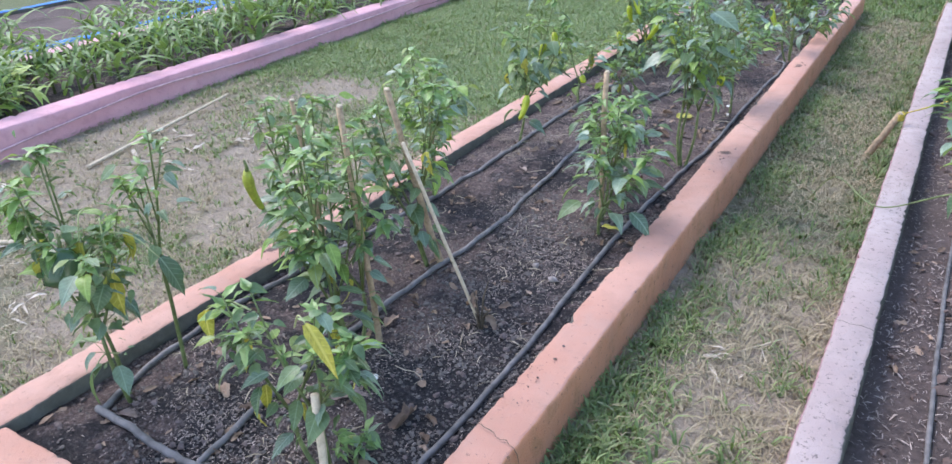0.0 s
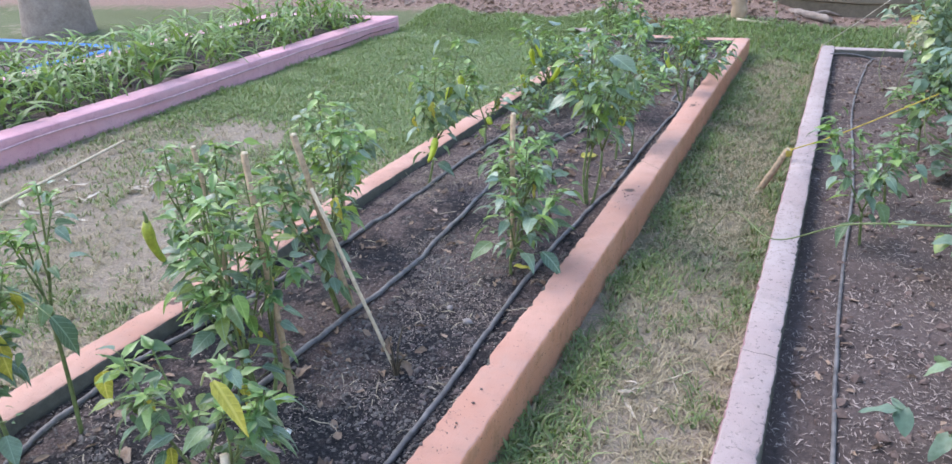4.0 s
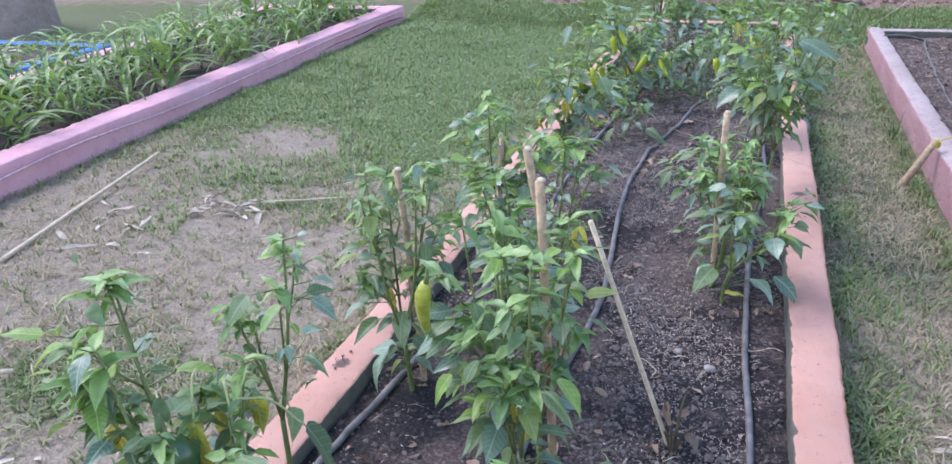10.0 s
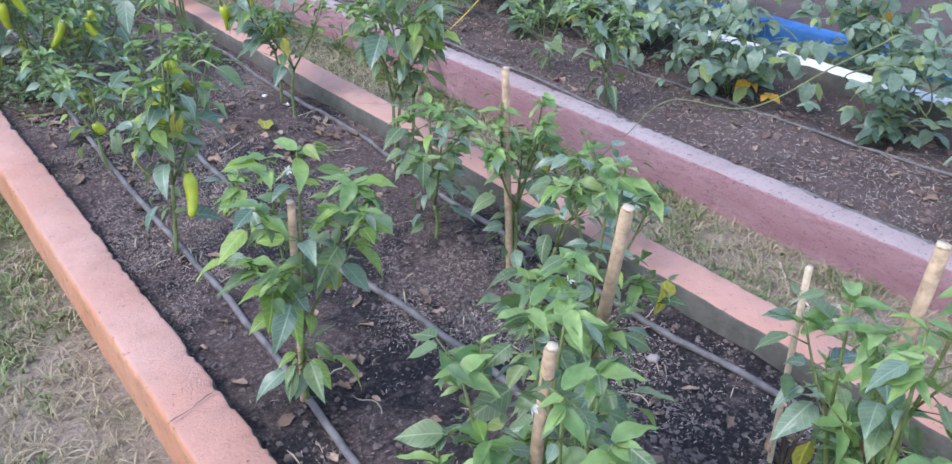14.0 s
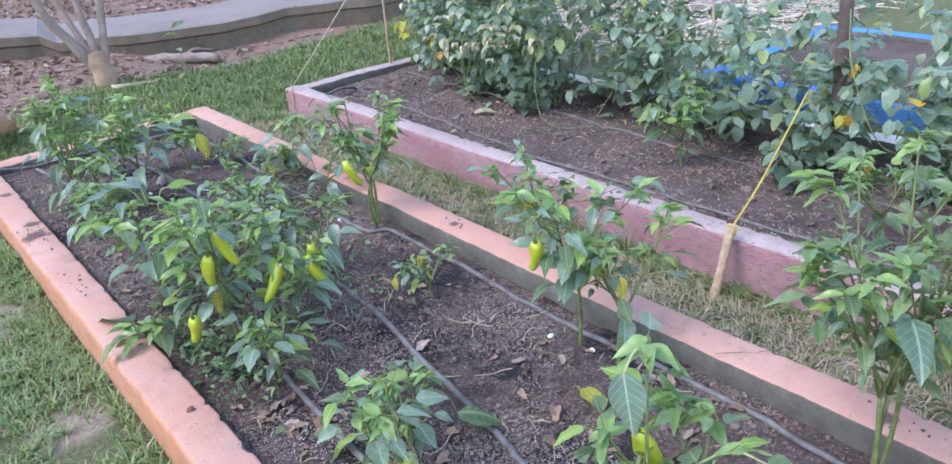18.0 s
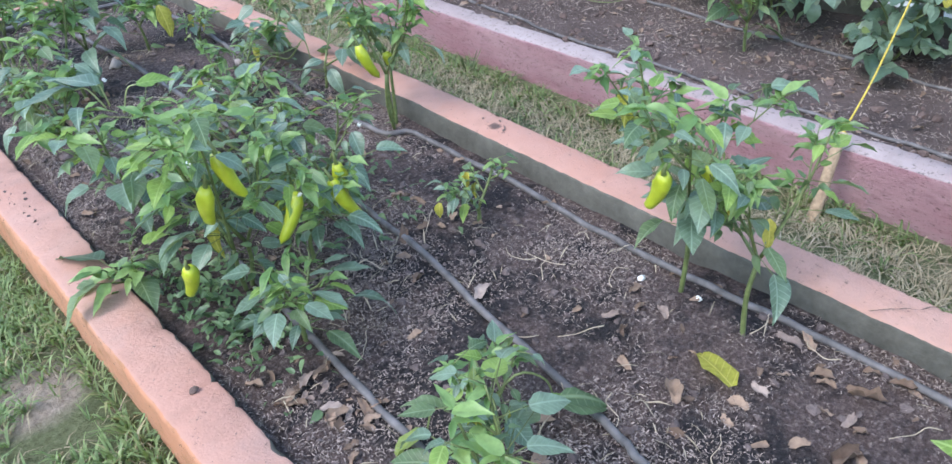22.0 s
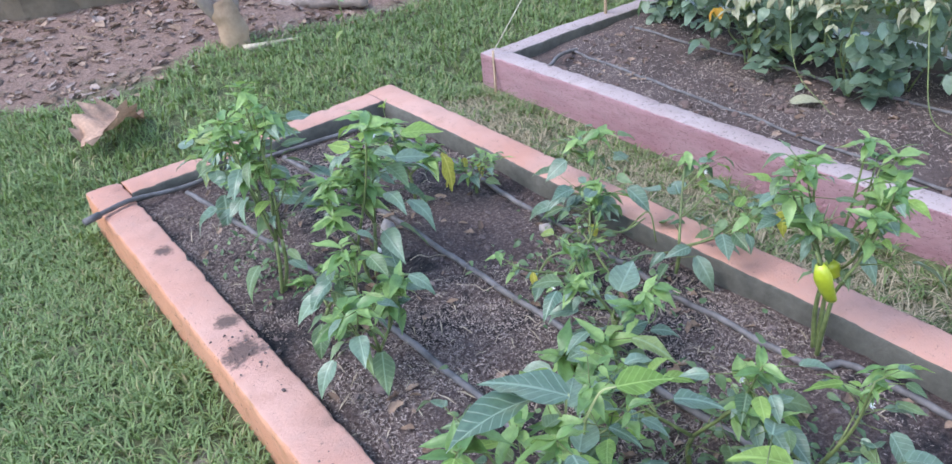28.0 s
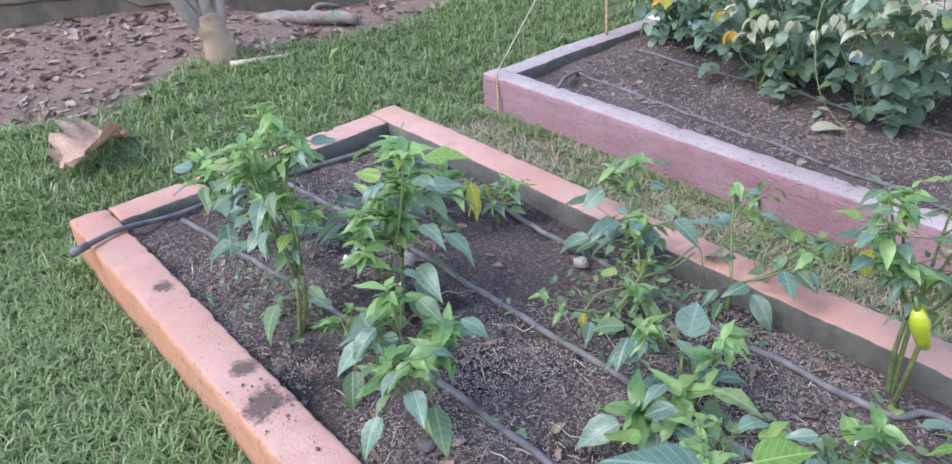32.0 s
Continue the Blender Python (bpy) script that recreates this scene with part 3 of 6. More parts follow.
def slab():
    front = [(-14, 13.0), (-4, 10.4), (-0.25, 9.23), (0.3, 8.99), (0.92, 8.88), (1.02, 8.8), (1.5, 8.52), (2.14, 8.36), (2.72, 8.4), (3.43, 8.18), (5.5, 7.9), (9.0, 7.5), (16, 7.2)]
    tops = [0.75, 0.7, 0.58, 0.52, 0.45, 0.39, 0.37, 0.36, 0.36, 0.34, 0.34, 0.34, 0.34]
    depth = [2.2, 2.2, 1.6, 1.0, 0.9, 0.95, 0.95, 0.95, 0.95, 0.95, 1.0, 1.0, 1.0]
    v, f, idx = [], [], []
    dense = []
    for k in range(len(front) - 1):
        for i in range(20):
            t = i / 20
            dense.append([front[k][q] * (1 - t) + front[k + 1][q] * t for q in (0, 1)] + [tops[k] * (1 - t) + tops[k + 1] * t, depth[k] * (1 - t) + depth[k + 1] * t])
    for x, y, z, dp in dense:
        o = 0.05 * nz(x, y, 2.0, 6.0) + 0.03 * nz(x, y, 7.0, 1.0)
        zz = z + 0.012 * nz(x, y, 3.0, 2.0)
        v += [(x, y + o, -0.3), (x, y + o, zz - 0.09), (x, y + o * 1.2 - 0.02, zz - 0.075), (x, y + o * 1.1 - 0.01, zz - 0.012), (x, y + o + 0.02, zz), (x + 0.1, y + dp * 0.5, zz + 0.01), (x + 0.2, y + dp, zz), (x + 0.2, y + dp + 0.01, -0.2)]
    for i in range(len(dense) - 1):
        for j in range(7):
            f.append((i * 8 + j, (i + 1) * 8 + j, (i + 1) * 8 + j + 1, i * 8 + j + 1))
            idx.append(1 if j < 3 else 0)
    tagged(new("pavement", mesh("pavement", v, f, [CONCRETE, MOSSY], False, idx)), "raised grey concrete walk with a broken edge", "pavement", kind="structure")


slab()

# ---- drip pipes ----


def pipe(label, ctrl, r, z_fn=None, n=90, name="drip_pipe", mat=PIPE, seed=0):
    pts = curve_points(ctrl, n, 0.0015, seed)
    if z_fn:
        pts = [Vector((p.x, p.y, z_fn(p.x, p.y) + r * (0.95 + 0.5 * nz(p.x, p.y, 2.5, 3.3)) + p.z)) for p in pts]
    return tagged(new(name, Tube().add(pts, r, r, 8).mesh(name, mat)), label, "hose", "drip pipes")


pipe("black plastic drip pipe lying along the soil", [(0.26, 0.29, 0), (0.19, 0.5, 0), (0.17, 0.85, 0), (0.25, 1.6, 0), (0.29, 2.2, 0), (0.3, 3.0, 0), (0.33, 3.7, 0), (0.37, 4.3, 0), (0.42, 5.1, 0), (0.38, 5.9, 0), (0.29, 6.6, 0)], 0.009, soil_z, 140, seed=1)
pipe("black plastic drip pipe lying along the soil", [(0.63, 0.28, 0), (0.6, 0.65, 0), (0.6, 1.2, 0), (0.64, 1.75, 0), (0.57, 2.6, 0), (0.58, 3.2, 0), (0.62, 3.4, 0), (0.75, 4.3, 0), (0.73, 5.0, 0), (0.73, 5.9, 0), (0.68, 6.62, 0)], 0.009, soil_z, 140, seed=2)
pipe("black plastic drip pipe lying beside the kerb", [(1.07, 0.25, 0), (1.1, 0.6, 0), (1.1, 1.15, 0), (1.075, 1.7, 0), (1.08, 2.4, 0), (1.12, 3.0, 0), (1.11, 3.65, 0), (1.13, 4.5, 0), (1.05, 4.7, 0), (1.08, 5.6, 0), (1.11, 6.1, 0), (1.08, 6.6, 0)], 0.009, soil_z, 140, seed=3)
pipe("black feeder pipe across the end of the bed", [(0.24, 0.3, 0), (0.5, 0.285, 0), (0.8, 0.275, 0), (1.08, 0.26, 0)], 0.0105, soil_z, 40, seed=4)
pipe("black feeder pipe resting on the kerb corner", [(-0.03, 6.56, 0.178), (0.1, 6.6, 0.172), (0.28, 6.64, 0.13), (0.6, 6.65, 0.12), (1.1, 6.62, 0.1)], 0.009, None, 40, seed=5)
cap = thing("pipe_end_cap", -0.03, 6.56, 0.178, "black plastic end cap on the feeder pipe", "pipe fitting")
part("cap", Tube().add([(-0.035, -0.012, 0), (0.02, 0.005, 0)], 0.0125, 0.0125, 10).mesh("cap", PIPE), cap)
conn = thing("hose_connector", 0.84, 0.16, soil_z(0.84, 0.16), "blue plastic hose connector on a black pipe stub", "hose connector")
part("body", Tube().add([(0.0, -0.065, 0.03), (0.0, -0.02, 0.03), (0, 0.01, 0.028)], 0.017, 0.017, 12).mesh("body", BLUE_PLASTIC), conn)
part("collar", Tube().add([(0, 0.01, 0.028), (0, 0.03, 0.027)], 0.021, 0.02, 12).mesh("collar", BLUE_PLASTIC), conn)
part("pipe_stub", Tube().add([(0, 0.03, 0.027), (0, 0.11, 0.02)], 0.0095, 0.0095, 10).mesh("pipe_stub", PIPE), conn, "black pipe stub")
pipe("black drip pipe along the bean bed", [(2.11, -2.8, 0), (2.14, 0, 0), (2.13, 2.0, 0), (2.17, 3.5, 0), (2.16, 5.0, 0), (2.24, 6.2, 0), (2.3, 6.7, 0)], 0.007, soil2_z, 120, seed=6)
pipe("thin black drip pipe in the bean bed", [(2.62, -2.8, 0), (2.66, 1.0, 0), (2.62, 3.0, 0), (2.7, 5.0, 0), (2.72, 6.7, 0)], 0.007, soil2_z, 100, seed=7)
pipe("dark pipe laid across the bean bed's corner kerb", [(1.98, 6.52, 0.105), (2.15, 6.62, 0.09), (2.45, 6.74, 0.02), (3.0, 6.76, 0.0)], 0.009, None, 30, seed=8)
pipe("dusty pink cord hanging along the pink kerb", [(-2.21, 0.6, 0.08), (-2.205, 1.3, 0.09), (-2.21, 1.8, 0.13), (-2.225, 2.5, 0.17), (-2.245, 3.4, 0.15), (-2.27, 4.6, 0.17), (-2.3, 5.8, 0.19), (-2.32, 6.9, 0.18)], 0.006, None, 120, "cord", CORD, 9)

# ---- leaves ----


def leaf_mesh(name, mat, length=1.0, width=0.46, fold=0.25, droop=0.35, wave=0.03, seed=0, tip=1.15, heart=0.0, rows=7, twist=0.03):
    """A leaf of unit length along +y from its stalk, folded along the midrib and bent down to its tip."""
    rnd = random.Random(seed)
    v, f = [], []
    for i in range(rows + 1):
        t = i / rows
        w = width * 0.5 * (math.sin(math.pi * min(1.0, t * 0.96 + 0.04) ** 0.66)) ** tip
        if heart and i == 0:
            w = width * 0.28
        ang = droop * t
        y = math.sin(ang) / droop * length if droop > 0.01 else t * length
        z = -(1 - math.cos(ang)) / max(droop, 0.01) * length
        k = rnd.uniform(-wave, wave)
        k2 = rnd.uniform(-wave, wave)
        back = -heart * 0.1 if i == 0 else 0
        sway = twist * math.sin(t * 2.2 + seed)
        k += 0.035 * math.sin(9.0 * t + seed) * w / width * 2
        k2 += 0.035 * math.sin(10.5 * t + 2.0 * seed) * w / width * 2
        v += [(-w + sway, y + back, z + w * fold * 0.8 + k), (-w * 0.5 + sway, y + back * 0.5, z + w * fold * 0.62), (sway, y, z), (w * 0.5 + sway, y + back * 0.5, z + w * fold * 0.62), (w + sway, y + back, z + w * fold * 0.8 + k2)]
    for i in range(rows):
        q = i * 5
        f += [(q + c, q + c + 1, q + c + 6, q + c + 5) for c in range(4)]
    return mesh(name, v, f, mat)


def crumpled(name, mat, seed, ragged=0.35, curl=1.0, n=6):
    """A withered leaf of unit length: torn outline, buckled and rolled in on itself."""
    rnd = random.Random(seed)
    v, f = [], []
    off = Vector((seed * 3.7, seed * 1.3, 0))
    roll = rnd.uniform(0.8, 2.2) * curl
    for i in range(n + 1):
        t = i / n
        w = 0.3 * math.sin(math.pi * (0.06 + 0.9 * t)) ** 0.7 * (1 + ragged * rnd.uniform(-1, 1))
        for j in range(5):
            u = (j / 4 * 2 - 1) * w
            a = u / 0.3 * roll
            z = 0.3 / max(roll, 0.3) * (1 - math.cos(a)) + 0.22 * curl * noise.noise(Vector((u * 5, t * 4, 0)) + off) + 0.05 * math.sin(3 * t + seed)
            x = 0.3 / max(roll, 0.3) * math.sin(a)
            v.append((x + 0.07 * math.sin(4 * t + seed), t + 0.06 * rnd.uniform(-1, 1), z))
    lo = min(p[2] for p in v)
    v = [(p[0], p[1], p[2] - lo) for p in v]
    f = [(i * 5 + j, i * 5 + j + 1, i * 5 + j + 6, i * 5 + j + 5) for i in range(n) for j in range(4)]
    return mesh(name, v, f, mat)


LEAVES = [leaf_mesh("leaf", LEAF, width=w, fold=fo, droop=d, seed=i, wave=0.03, twist=tw) for i, (w, fo, d, tw) in enumerate([(0.48, 0.35, 0.5, 0.05), (0.54, 0.5, 0.7, -0.06), (0.45, 0.2, 0.25, 0.03), (0.55, 0.3, 0.9, 0.07), (0.4, 0.6, 0.6, -0.05), (0.5, 0.15, 1.1, 0.04), (0.58, 0.25, 0.5, -0.03), (0.37, 0.8, 0.7, 0.08)])]
DULLS = [leaf_mesh("leaf", DULL_LEAF, width=w, fold=fo, droop=d, seed=i + 120, wave=0.025, twist=tw) for i, (w, fo, d, tw) in enumerate([(0.54, 0.3, 0.6, 0.05), (0.46, 0.45, 0.9, -0.06), (0.58, 0.15, 0.4, 0.03), (0.42, 0.35, 1.1, -0.04)])]
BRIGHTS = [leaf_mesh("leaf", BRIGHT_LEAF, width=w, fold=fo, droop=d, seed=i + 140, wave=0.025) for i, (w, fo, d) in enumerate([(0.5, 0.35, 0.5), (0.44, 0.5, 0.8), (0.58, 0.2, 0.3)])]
YOUNGS = [leaf_mesh("young_leaf", YOUNG, width=w, fold=fo, droop=d, seed=i + 9) for i, (w, fo, d) in enumerate([(0.38, 0.5, 0.4), (0.42, 0.35, 0.7), (0.34, 0.6, 0.3)])]
YELLOWS = [leaf_mesh("yellow_leaf", YELLOW_LEAF, width=0.44, fold=0.4, droop=0.9, seed=31), leaf_mesh("yellow_leaf", YELLOW_LEAF, width=0.4, fold=0.3, droop=0.5, seed=32)]
BEANS = [leaf_mesh("bean_leaflet", BEAN, width=w, fold=fo, droop=d, seed=i + 20, tip=0.75, heart=1.0) for i, (w, fo, d) in enumerate([(0.68, 0.12, 0.5), (0.76, 0.2, 0.8), (0.6, 0.1, 0.3)])]
PALES = [leaf_mesh("dry_and_sunlit_leaflet", PALE_LEAF, width=0.6, fold=0.5, droop=0.9, seed=41, heart=1.0)]
ORANGES = [leaf_mesh("orange_leaflet", ORANGE_LEAF, width=0.8, fold=0.2, droop=0.6, seed=42, heart=1.0)]
YBEANS = [leaf_mesh("yellow_leaflet", YELLOW_LEAF, width=0.8, fold=0.2, droop=0.6, seed=43, heart=1.0)]
DEADS = [crumpled("dead_leaf", DEAD, k + 3, 0.4, 1.0) for k in range(6)]
GREYS = [crumpled("grey_dead_leaf", DEAD_GREY, k + 40, 0.35, 0.8) for k in range(4)]
FLATS = [crumpled("flat_dead_leaf", DEAD, k + 70, 0.45, 0.45, 4) for k in range(4)]


def leaf_pose(p, az, pitch, roll, s):
    """Stands a leaf at p, pointing to az, its tip up by pitch (radians)."""
    return Matrix.Translation(p) @ Matrix.Rotation(az - math.pi / 2, 4, "Z") @ Matrix.Rotation(pitch, 4, "X") @ Matrix.Rotation(roll, 4, "Y") @ Matrix.Scale(s, 4)


def joined(name, items, mat):
    """Many copies of small meshes in one mesh. items: (mesh, matrix)."""
    cache = {}
    co, loops, sizes, base = [], [], [], 0
    for me, m in items:
        if me.name not in cache:
            v = np.empty(len(me.vertices) * 3, dtype=np.float32)
            me.vertices.foreach_get("co", v)
            ix = np.empty(len(me.loops), dtype=np.int32)
            me.loops.foreach_get("vertex_index", ix)
            cache[me.name] = (v.reshape(-1, 3), ix, np.array([len(q.vertices) for q in me.polygons], dtype=np.int32))
        v, ix, sz = cache[me.name]
        mm = np.array(m, dtype=np.float32)
        co.append(v @ mm[:3, :3].T + mm[:3, 3])
        loops.append(ix + base)
        sizes.append(sz)
        base += len(v)
    return bulk(name, np.concatenate(co), np.concatenate(loops), np.concatenate(sizes), mat)


def pepper_fruit(name, mat, length, width, lobes=3, bend=0.25, blunt=0.5):
    """A pepper hanging from its stalk at the origin."""
    v, f = [], []
    rows, sides = 9, 12
    for i in range(rows + 1):
        t = i / rows
        r = width * 0.5 * (min(1, 0.55 + 2.2 * t) if t < 0.3 else 1) * (1 - blunt * max(0, t - 0.25)) * (1 if t < 0.85 else math.sqrt(max(0.02, 1 - ((t - 0.85) / 0.15) ** 2)))
        for k in range(sides):
            a = 2 * math.pi * k / sides
            rr = r * (1 + 0.09 * math.cos(lobes * a + 0.5 * t))
            v.append((rr * math.cos(a) + bend * length * t * t, rr * math.sin(a), -length * t))
    for i in range(rows):
        for k in range(sides):
            k2 = (k + 1) % sides
            f.append((i * sides + k, (i + 1) * sides + k, (i + 1) * sides + k2, i * sides + k2))
    f.append(tuple(range(sides)))
    f.append(tuple(rows * sides + k for k in reversed(range(sides))))
    return mesh(name, v, f, mat)


LONG_PEPPER = pepper_fruit("pepper", FRUIT, 0.118, 0.037, 3, 0.28, 0.55)
BENT_PEPPER = pepper_fruit("pepper", OLD_FRUIT, 0.15, 0.03, 3, 0.3, 0.6)
SMALL_PEPPER = pepper_fruit("pepper", FRUIT, 0.045, 0.035, 4, 0.1, 0.2)
BELL_PEPPER = pepper_fruit("pepper", GREEN_FRUIT, 0.1, 0.095, 4, 0.05, 0.15)
STALK = Tube().add([(0, 0, -0.004), (0, 0, 0.012), (-0.006, 0, 0.035)], 0.006, 0.003, 6).mesh("stalk", STEM)


def flower_mesh():
    v, f = [(0, 0, -0.003)], []
    for k in range(6):
        a = math.pi * k / 3
        b = len(v)
        v += [(0.004 * math.cos(a - 0.5), 0.004 * math.sin(a - 0.5), 0), (0.009 * math.cos(a), 0.009 * math.sin(a), 0.003), (0.006 * math.cos(a + 0.5), 0.006 * math.sin(a + 0.5), 0)]
        f.append((0, b, b + 1, b + 2))
    return mesh("flower", v, f, FLOWER)


FLOWERS = flower_mesh()


def pepper_plant(x, y, h, lean=(0, 0), n=70, size=0.085, wide=0.17, fork=0.4, seed=0, fruits=(), yellow=0, flowers=1, young=1.0, label="", bare=0.12, stems=1):
    """A pepper bush: stem, forked branches, single leaves, bright young leaves at the tips, fruits where they hang (world places)."""
    rnd = random.Random(seed * 77 + 5)
    z0 = soil_z(min(max(x, K), W - K), y)
    root = thing("pepper_plant", x, y, z0, label or "leafy green pepper plant growing in dark soil", "pepper plant", "pepper plants")
    tube = Tube()
    tips, nodes = [], []
    fork = fork * 0.72 if h > 0.35 else fork
    wide = wide * 0.8 if h > 0.35 else wide
    size *= 0.93
    for s in range(stems):
        off = Vector((rnd.uniform(-1, 1), rnd.uniform(-1, 1), 0)) * (0.04 if stems > 1 else 0)
        fk = Vector((lean[0] * fork, lean[1] * fork, h * fork)) + off * 1.5
        mid = fk * 0.5 + Vector((rnd.uniform(-0.01, 0.01), rnd.uniform(-0.01, 0.01), 0)) + off * 0.5
        tube.add(curve_points([off * 0.4 + Vector((0, 0, -0.03)), mid, fk], 6), 0.0065, 0.005, 7)
        for i in range(6):
            q = fk * (0.25 + 0.125 * i)
            if q.z > h * bare:
                nodes.append((q, rnd.uniform(0, 6.28), 0))
        nb = rnd.choice((2, 3)) if h > 0.3 else 2
        a0 = rnd.uniform(0, 6.28)
        for b in range(nb):
            a = a0 + 2 * math.pi * b / nb + rnd.uniform(-0.5, 0.5)
            tip = Vector((lean[0], lean[1], h * (1.0 if b == 0 else rnd.uniform(0.62, 0.97)))) + Vector((math.cos(a), math.sin(a), 0)) * wide * rnd.uniform(0.45, 1.0) + off
            m1 = fk.lerp(tip, 0.5) + Vector((math.cos(a), math.sin(a), 0)) * wide * 0.12
            pts = curve_points([fk, m1, tip], 7)
            tube.add(pts, 0.0045, 0.002, 5)
            tips.append((tip, a))
            for i, q in enumerate(pts[1:]):
                nodes.append((q, a + rnd.uniform(-1.8, 1.8), i / 7))
            for c in range(2):
                st = pts[2 + 2 * c]
                a2 = a + rnd.choice((-1, 1)) * rnd.uniform(0.6, 1.4)
                t2 = st + Vector((math.cos(a2) * wide * 0.55, math.sin(a2) * wide * 0.55, h * rnd.uniform(0.12, 0.28)))
                p2 = curve_points([st, st.lerp(t2, 0.5) + Vector((0, 0, -0.01)), t2], 5)
                tube.add(p2, 0.003, 0.0015, 4)
                tips.append((t2, a2))
                for i, q in enumerate(p2[1:]):
                    nodes.append((q, a2 + rnd.uniform(-1.6, 1.6), 0.6))
    n = int(n * 1.2)
    airy = seed in (2, 10, 14) or 16 <= seed <= 40
    made = 0
    middle = [k for k in nodes if 0.3 < k[0].z / h < 0.75] or nodes
    while made < n and nodes:
        q, a, up = rnd.choice(middle) if made < yellow else (nodes[made % len(nodes)] if made < len(nodes) else rnd.choice(nodes))
        az = a + rnd.uniform(-0.9, 0.9) + (rnd.uniform(0, 6.28) if made >= len(nodes) else 0)
        hf = min(1.0, q.z / h)
        s = size * (0.5 + 0.8 * rnd.random() ** 1.4) * (1.4 - 0.75 * hf)
        pl = s * (rnd.uniform(0.6, 1.1) if airy else rnd.uniform(0.35, 0.8))
        e = q + Vector((math.cos(az) * pl, math.sin(az) * pl, pl * rnd.uniform(0.0, 0.7)))
        tube.add([q, e], 0.0014, 0.001, 3)
        if made < yellow:
            s = size * rnd.uniform(1.0, 1.4)
        pitch = (-1.2 if made < yellow else rnd.uniform(-0.4, 0.4)) - (0.25 if airy else 0.45) * (1 - hf)
        # higher up, and in a few bushes, more leaves take the sunlit colour
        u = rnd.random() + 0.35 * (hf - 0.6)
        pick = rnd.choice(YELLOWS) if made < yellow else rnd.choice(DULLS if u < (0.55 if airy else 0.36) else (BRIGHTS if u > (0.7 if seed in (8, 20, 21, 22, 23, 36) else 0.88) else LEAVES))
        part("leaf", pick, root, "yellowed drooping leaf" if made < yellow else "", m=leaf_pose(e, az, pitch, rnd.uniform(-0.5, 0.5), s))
        made += 1
    inner = []
    high = [k for k in nodes if k[0].z > max(0.18, bare) * h]
    for k in range(int(n * (0.3 if airy else 0.75))):
        q, a, up = rnd.choice(high)
        q = q + Vector((rnd.gauss(0, 0.026), rnd.gauss(0, 0.026), rnd.gauss(0, 0.02)))
        inner.append((rnd.choice(LEAVES), leaf_pose(q, rnd.uniform(0, 6.28), rnd.uniform(-0.8, 0.5), rnd.uniform(-0.7, 0.7), size * rnd.uniform(0.25, 0.75))))
    part("small_leaves", joined("small_leaves", inner, INNER_LEAF), root, "small inner leaves", "stuff")
    items = []
    for tip, a in tips:
        for i in range(int(rnd.randint(6, 10) * young)):
            az = rnd.uniform(0, 6.28)
            s = size * rnd.uniform(0.3, 0.95)
            items.append((rnd.choice(YOUNGS), leaf_pose(tip + Vector((0, 0, rnd.uniform(-0.03, 0.01))), az, rnd.uniform(-0.45, 0.6), rnd.uniform(-0.4, 0.4), s)))
    if items:
        part("young_leaves", joined("young_leaves", items, YOUNG), root, "bright green young leaves at the shoot tips", "stuff")
    part("stem", tube.mesh("stem", STEM), root)
    for fm, fx, fy, fz, turn in fruits:
        m = Matrix.Translation((fx - x, fy - y, fz - z0)) @ Matrix.Rotation(turn, 4, "Z") @ Matrix.Rotation(rnd.uniform(-0.55, 0.55), 4, "X")
        fr = part("pepper", fm, root, "dark green bell pepper" if fm == BELL_PEPPER else "glossy lime-green pepper", m=m)
        part("stalk", STALK, fr)
    for k in range(flowers):
        tip, a = rnd.choice(tips)
        part("flower", FLOWERS, root, "small white flower", m=Matrix.Translation(tip + Vector((rnd.uniform(-0.03, 0.03), rnd.uniform(-0.03, 0.03), -0.03))) @ Matrix.Rotation(rnd.uniform(0.5, 2.2), 4, "X"))
    return root


def stake(base, top, r0=0.011, r1=0.011, label="rough wooden plant stake pushed into the soil", mat=WOOD, sides=5, name="plant_stake"):
    base, top = Vector(base), Vector(top)
    rnd = random.Random(int(base.x * 1000 + base.y * 777))
    pts = [base - (top - base).normalized() * 0.06] + [base.lerp(top, t) + Vector((rnd.uniform(-1, 1), rnd.uniform(-1, 1), 0)) * 0.002 for t in (0, 0.25, 0.5, 0.75, 1)]
    if r0 < 0.0105 or mat is not WOOD:
        return tagged(new(name, Tube().add(pts, r0, r1, sides).mesh(name, mat)), label, "stake", "plant stakes")
    r0, r1 = r0 * 0.78, r1 * 0.78
    shaft = Tube().add(pts, r0, r1, 7)
    shaft.v = [p + Vector((1, 0.7, 0)) * 0.0035 * noise.noise(p * 22.0) for p in shaft.v]
    root = thing(name, base.x, base.y, base.z, label, "stake", "plant stakes")
    shaft.v = [p - base for p in shaft.v]
    part("shaft", shaft.mesh("shaft", WOOD), root)
    d = (top - base).normalized()
    part("sawn_end", Tube().add([top - base, top - base + d * 0.004 + Vector((0.001, 0, 0.001))], r1 * 0.98, r1 * 0.85, 7).mesh("sawn_end", PALE_WOOD), root, "pale sawn end")
    return root


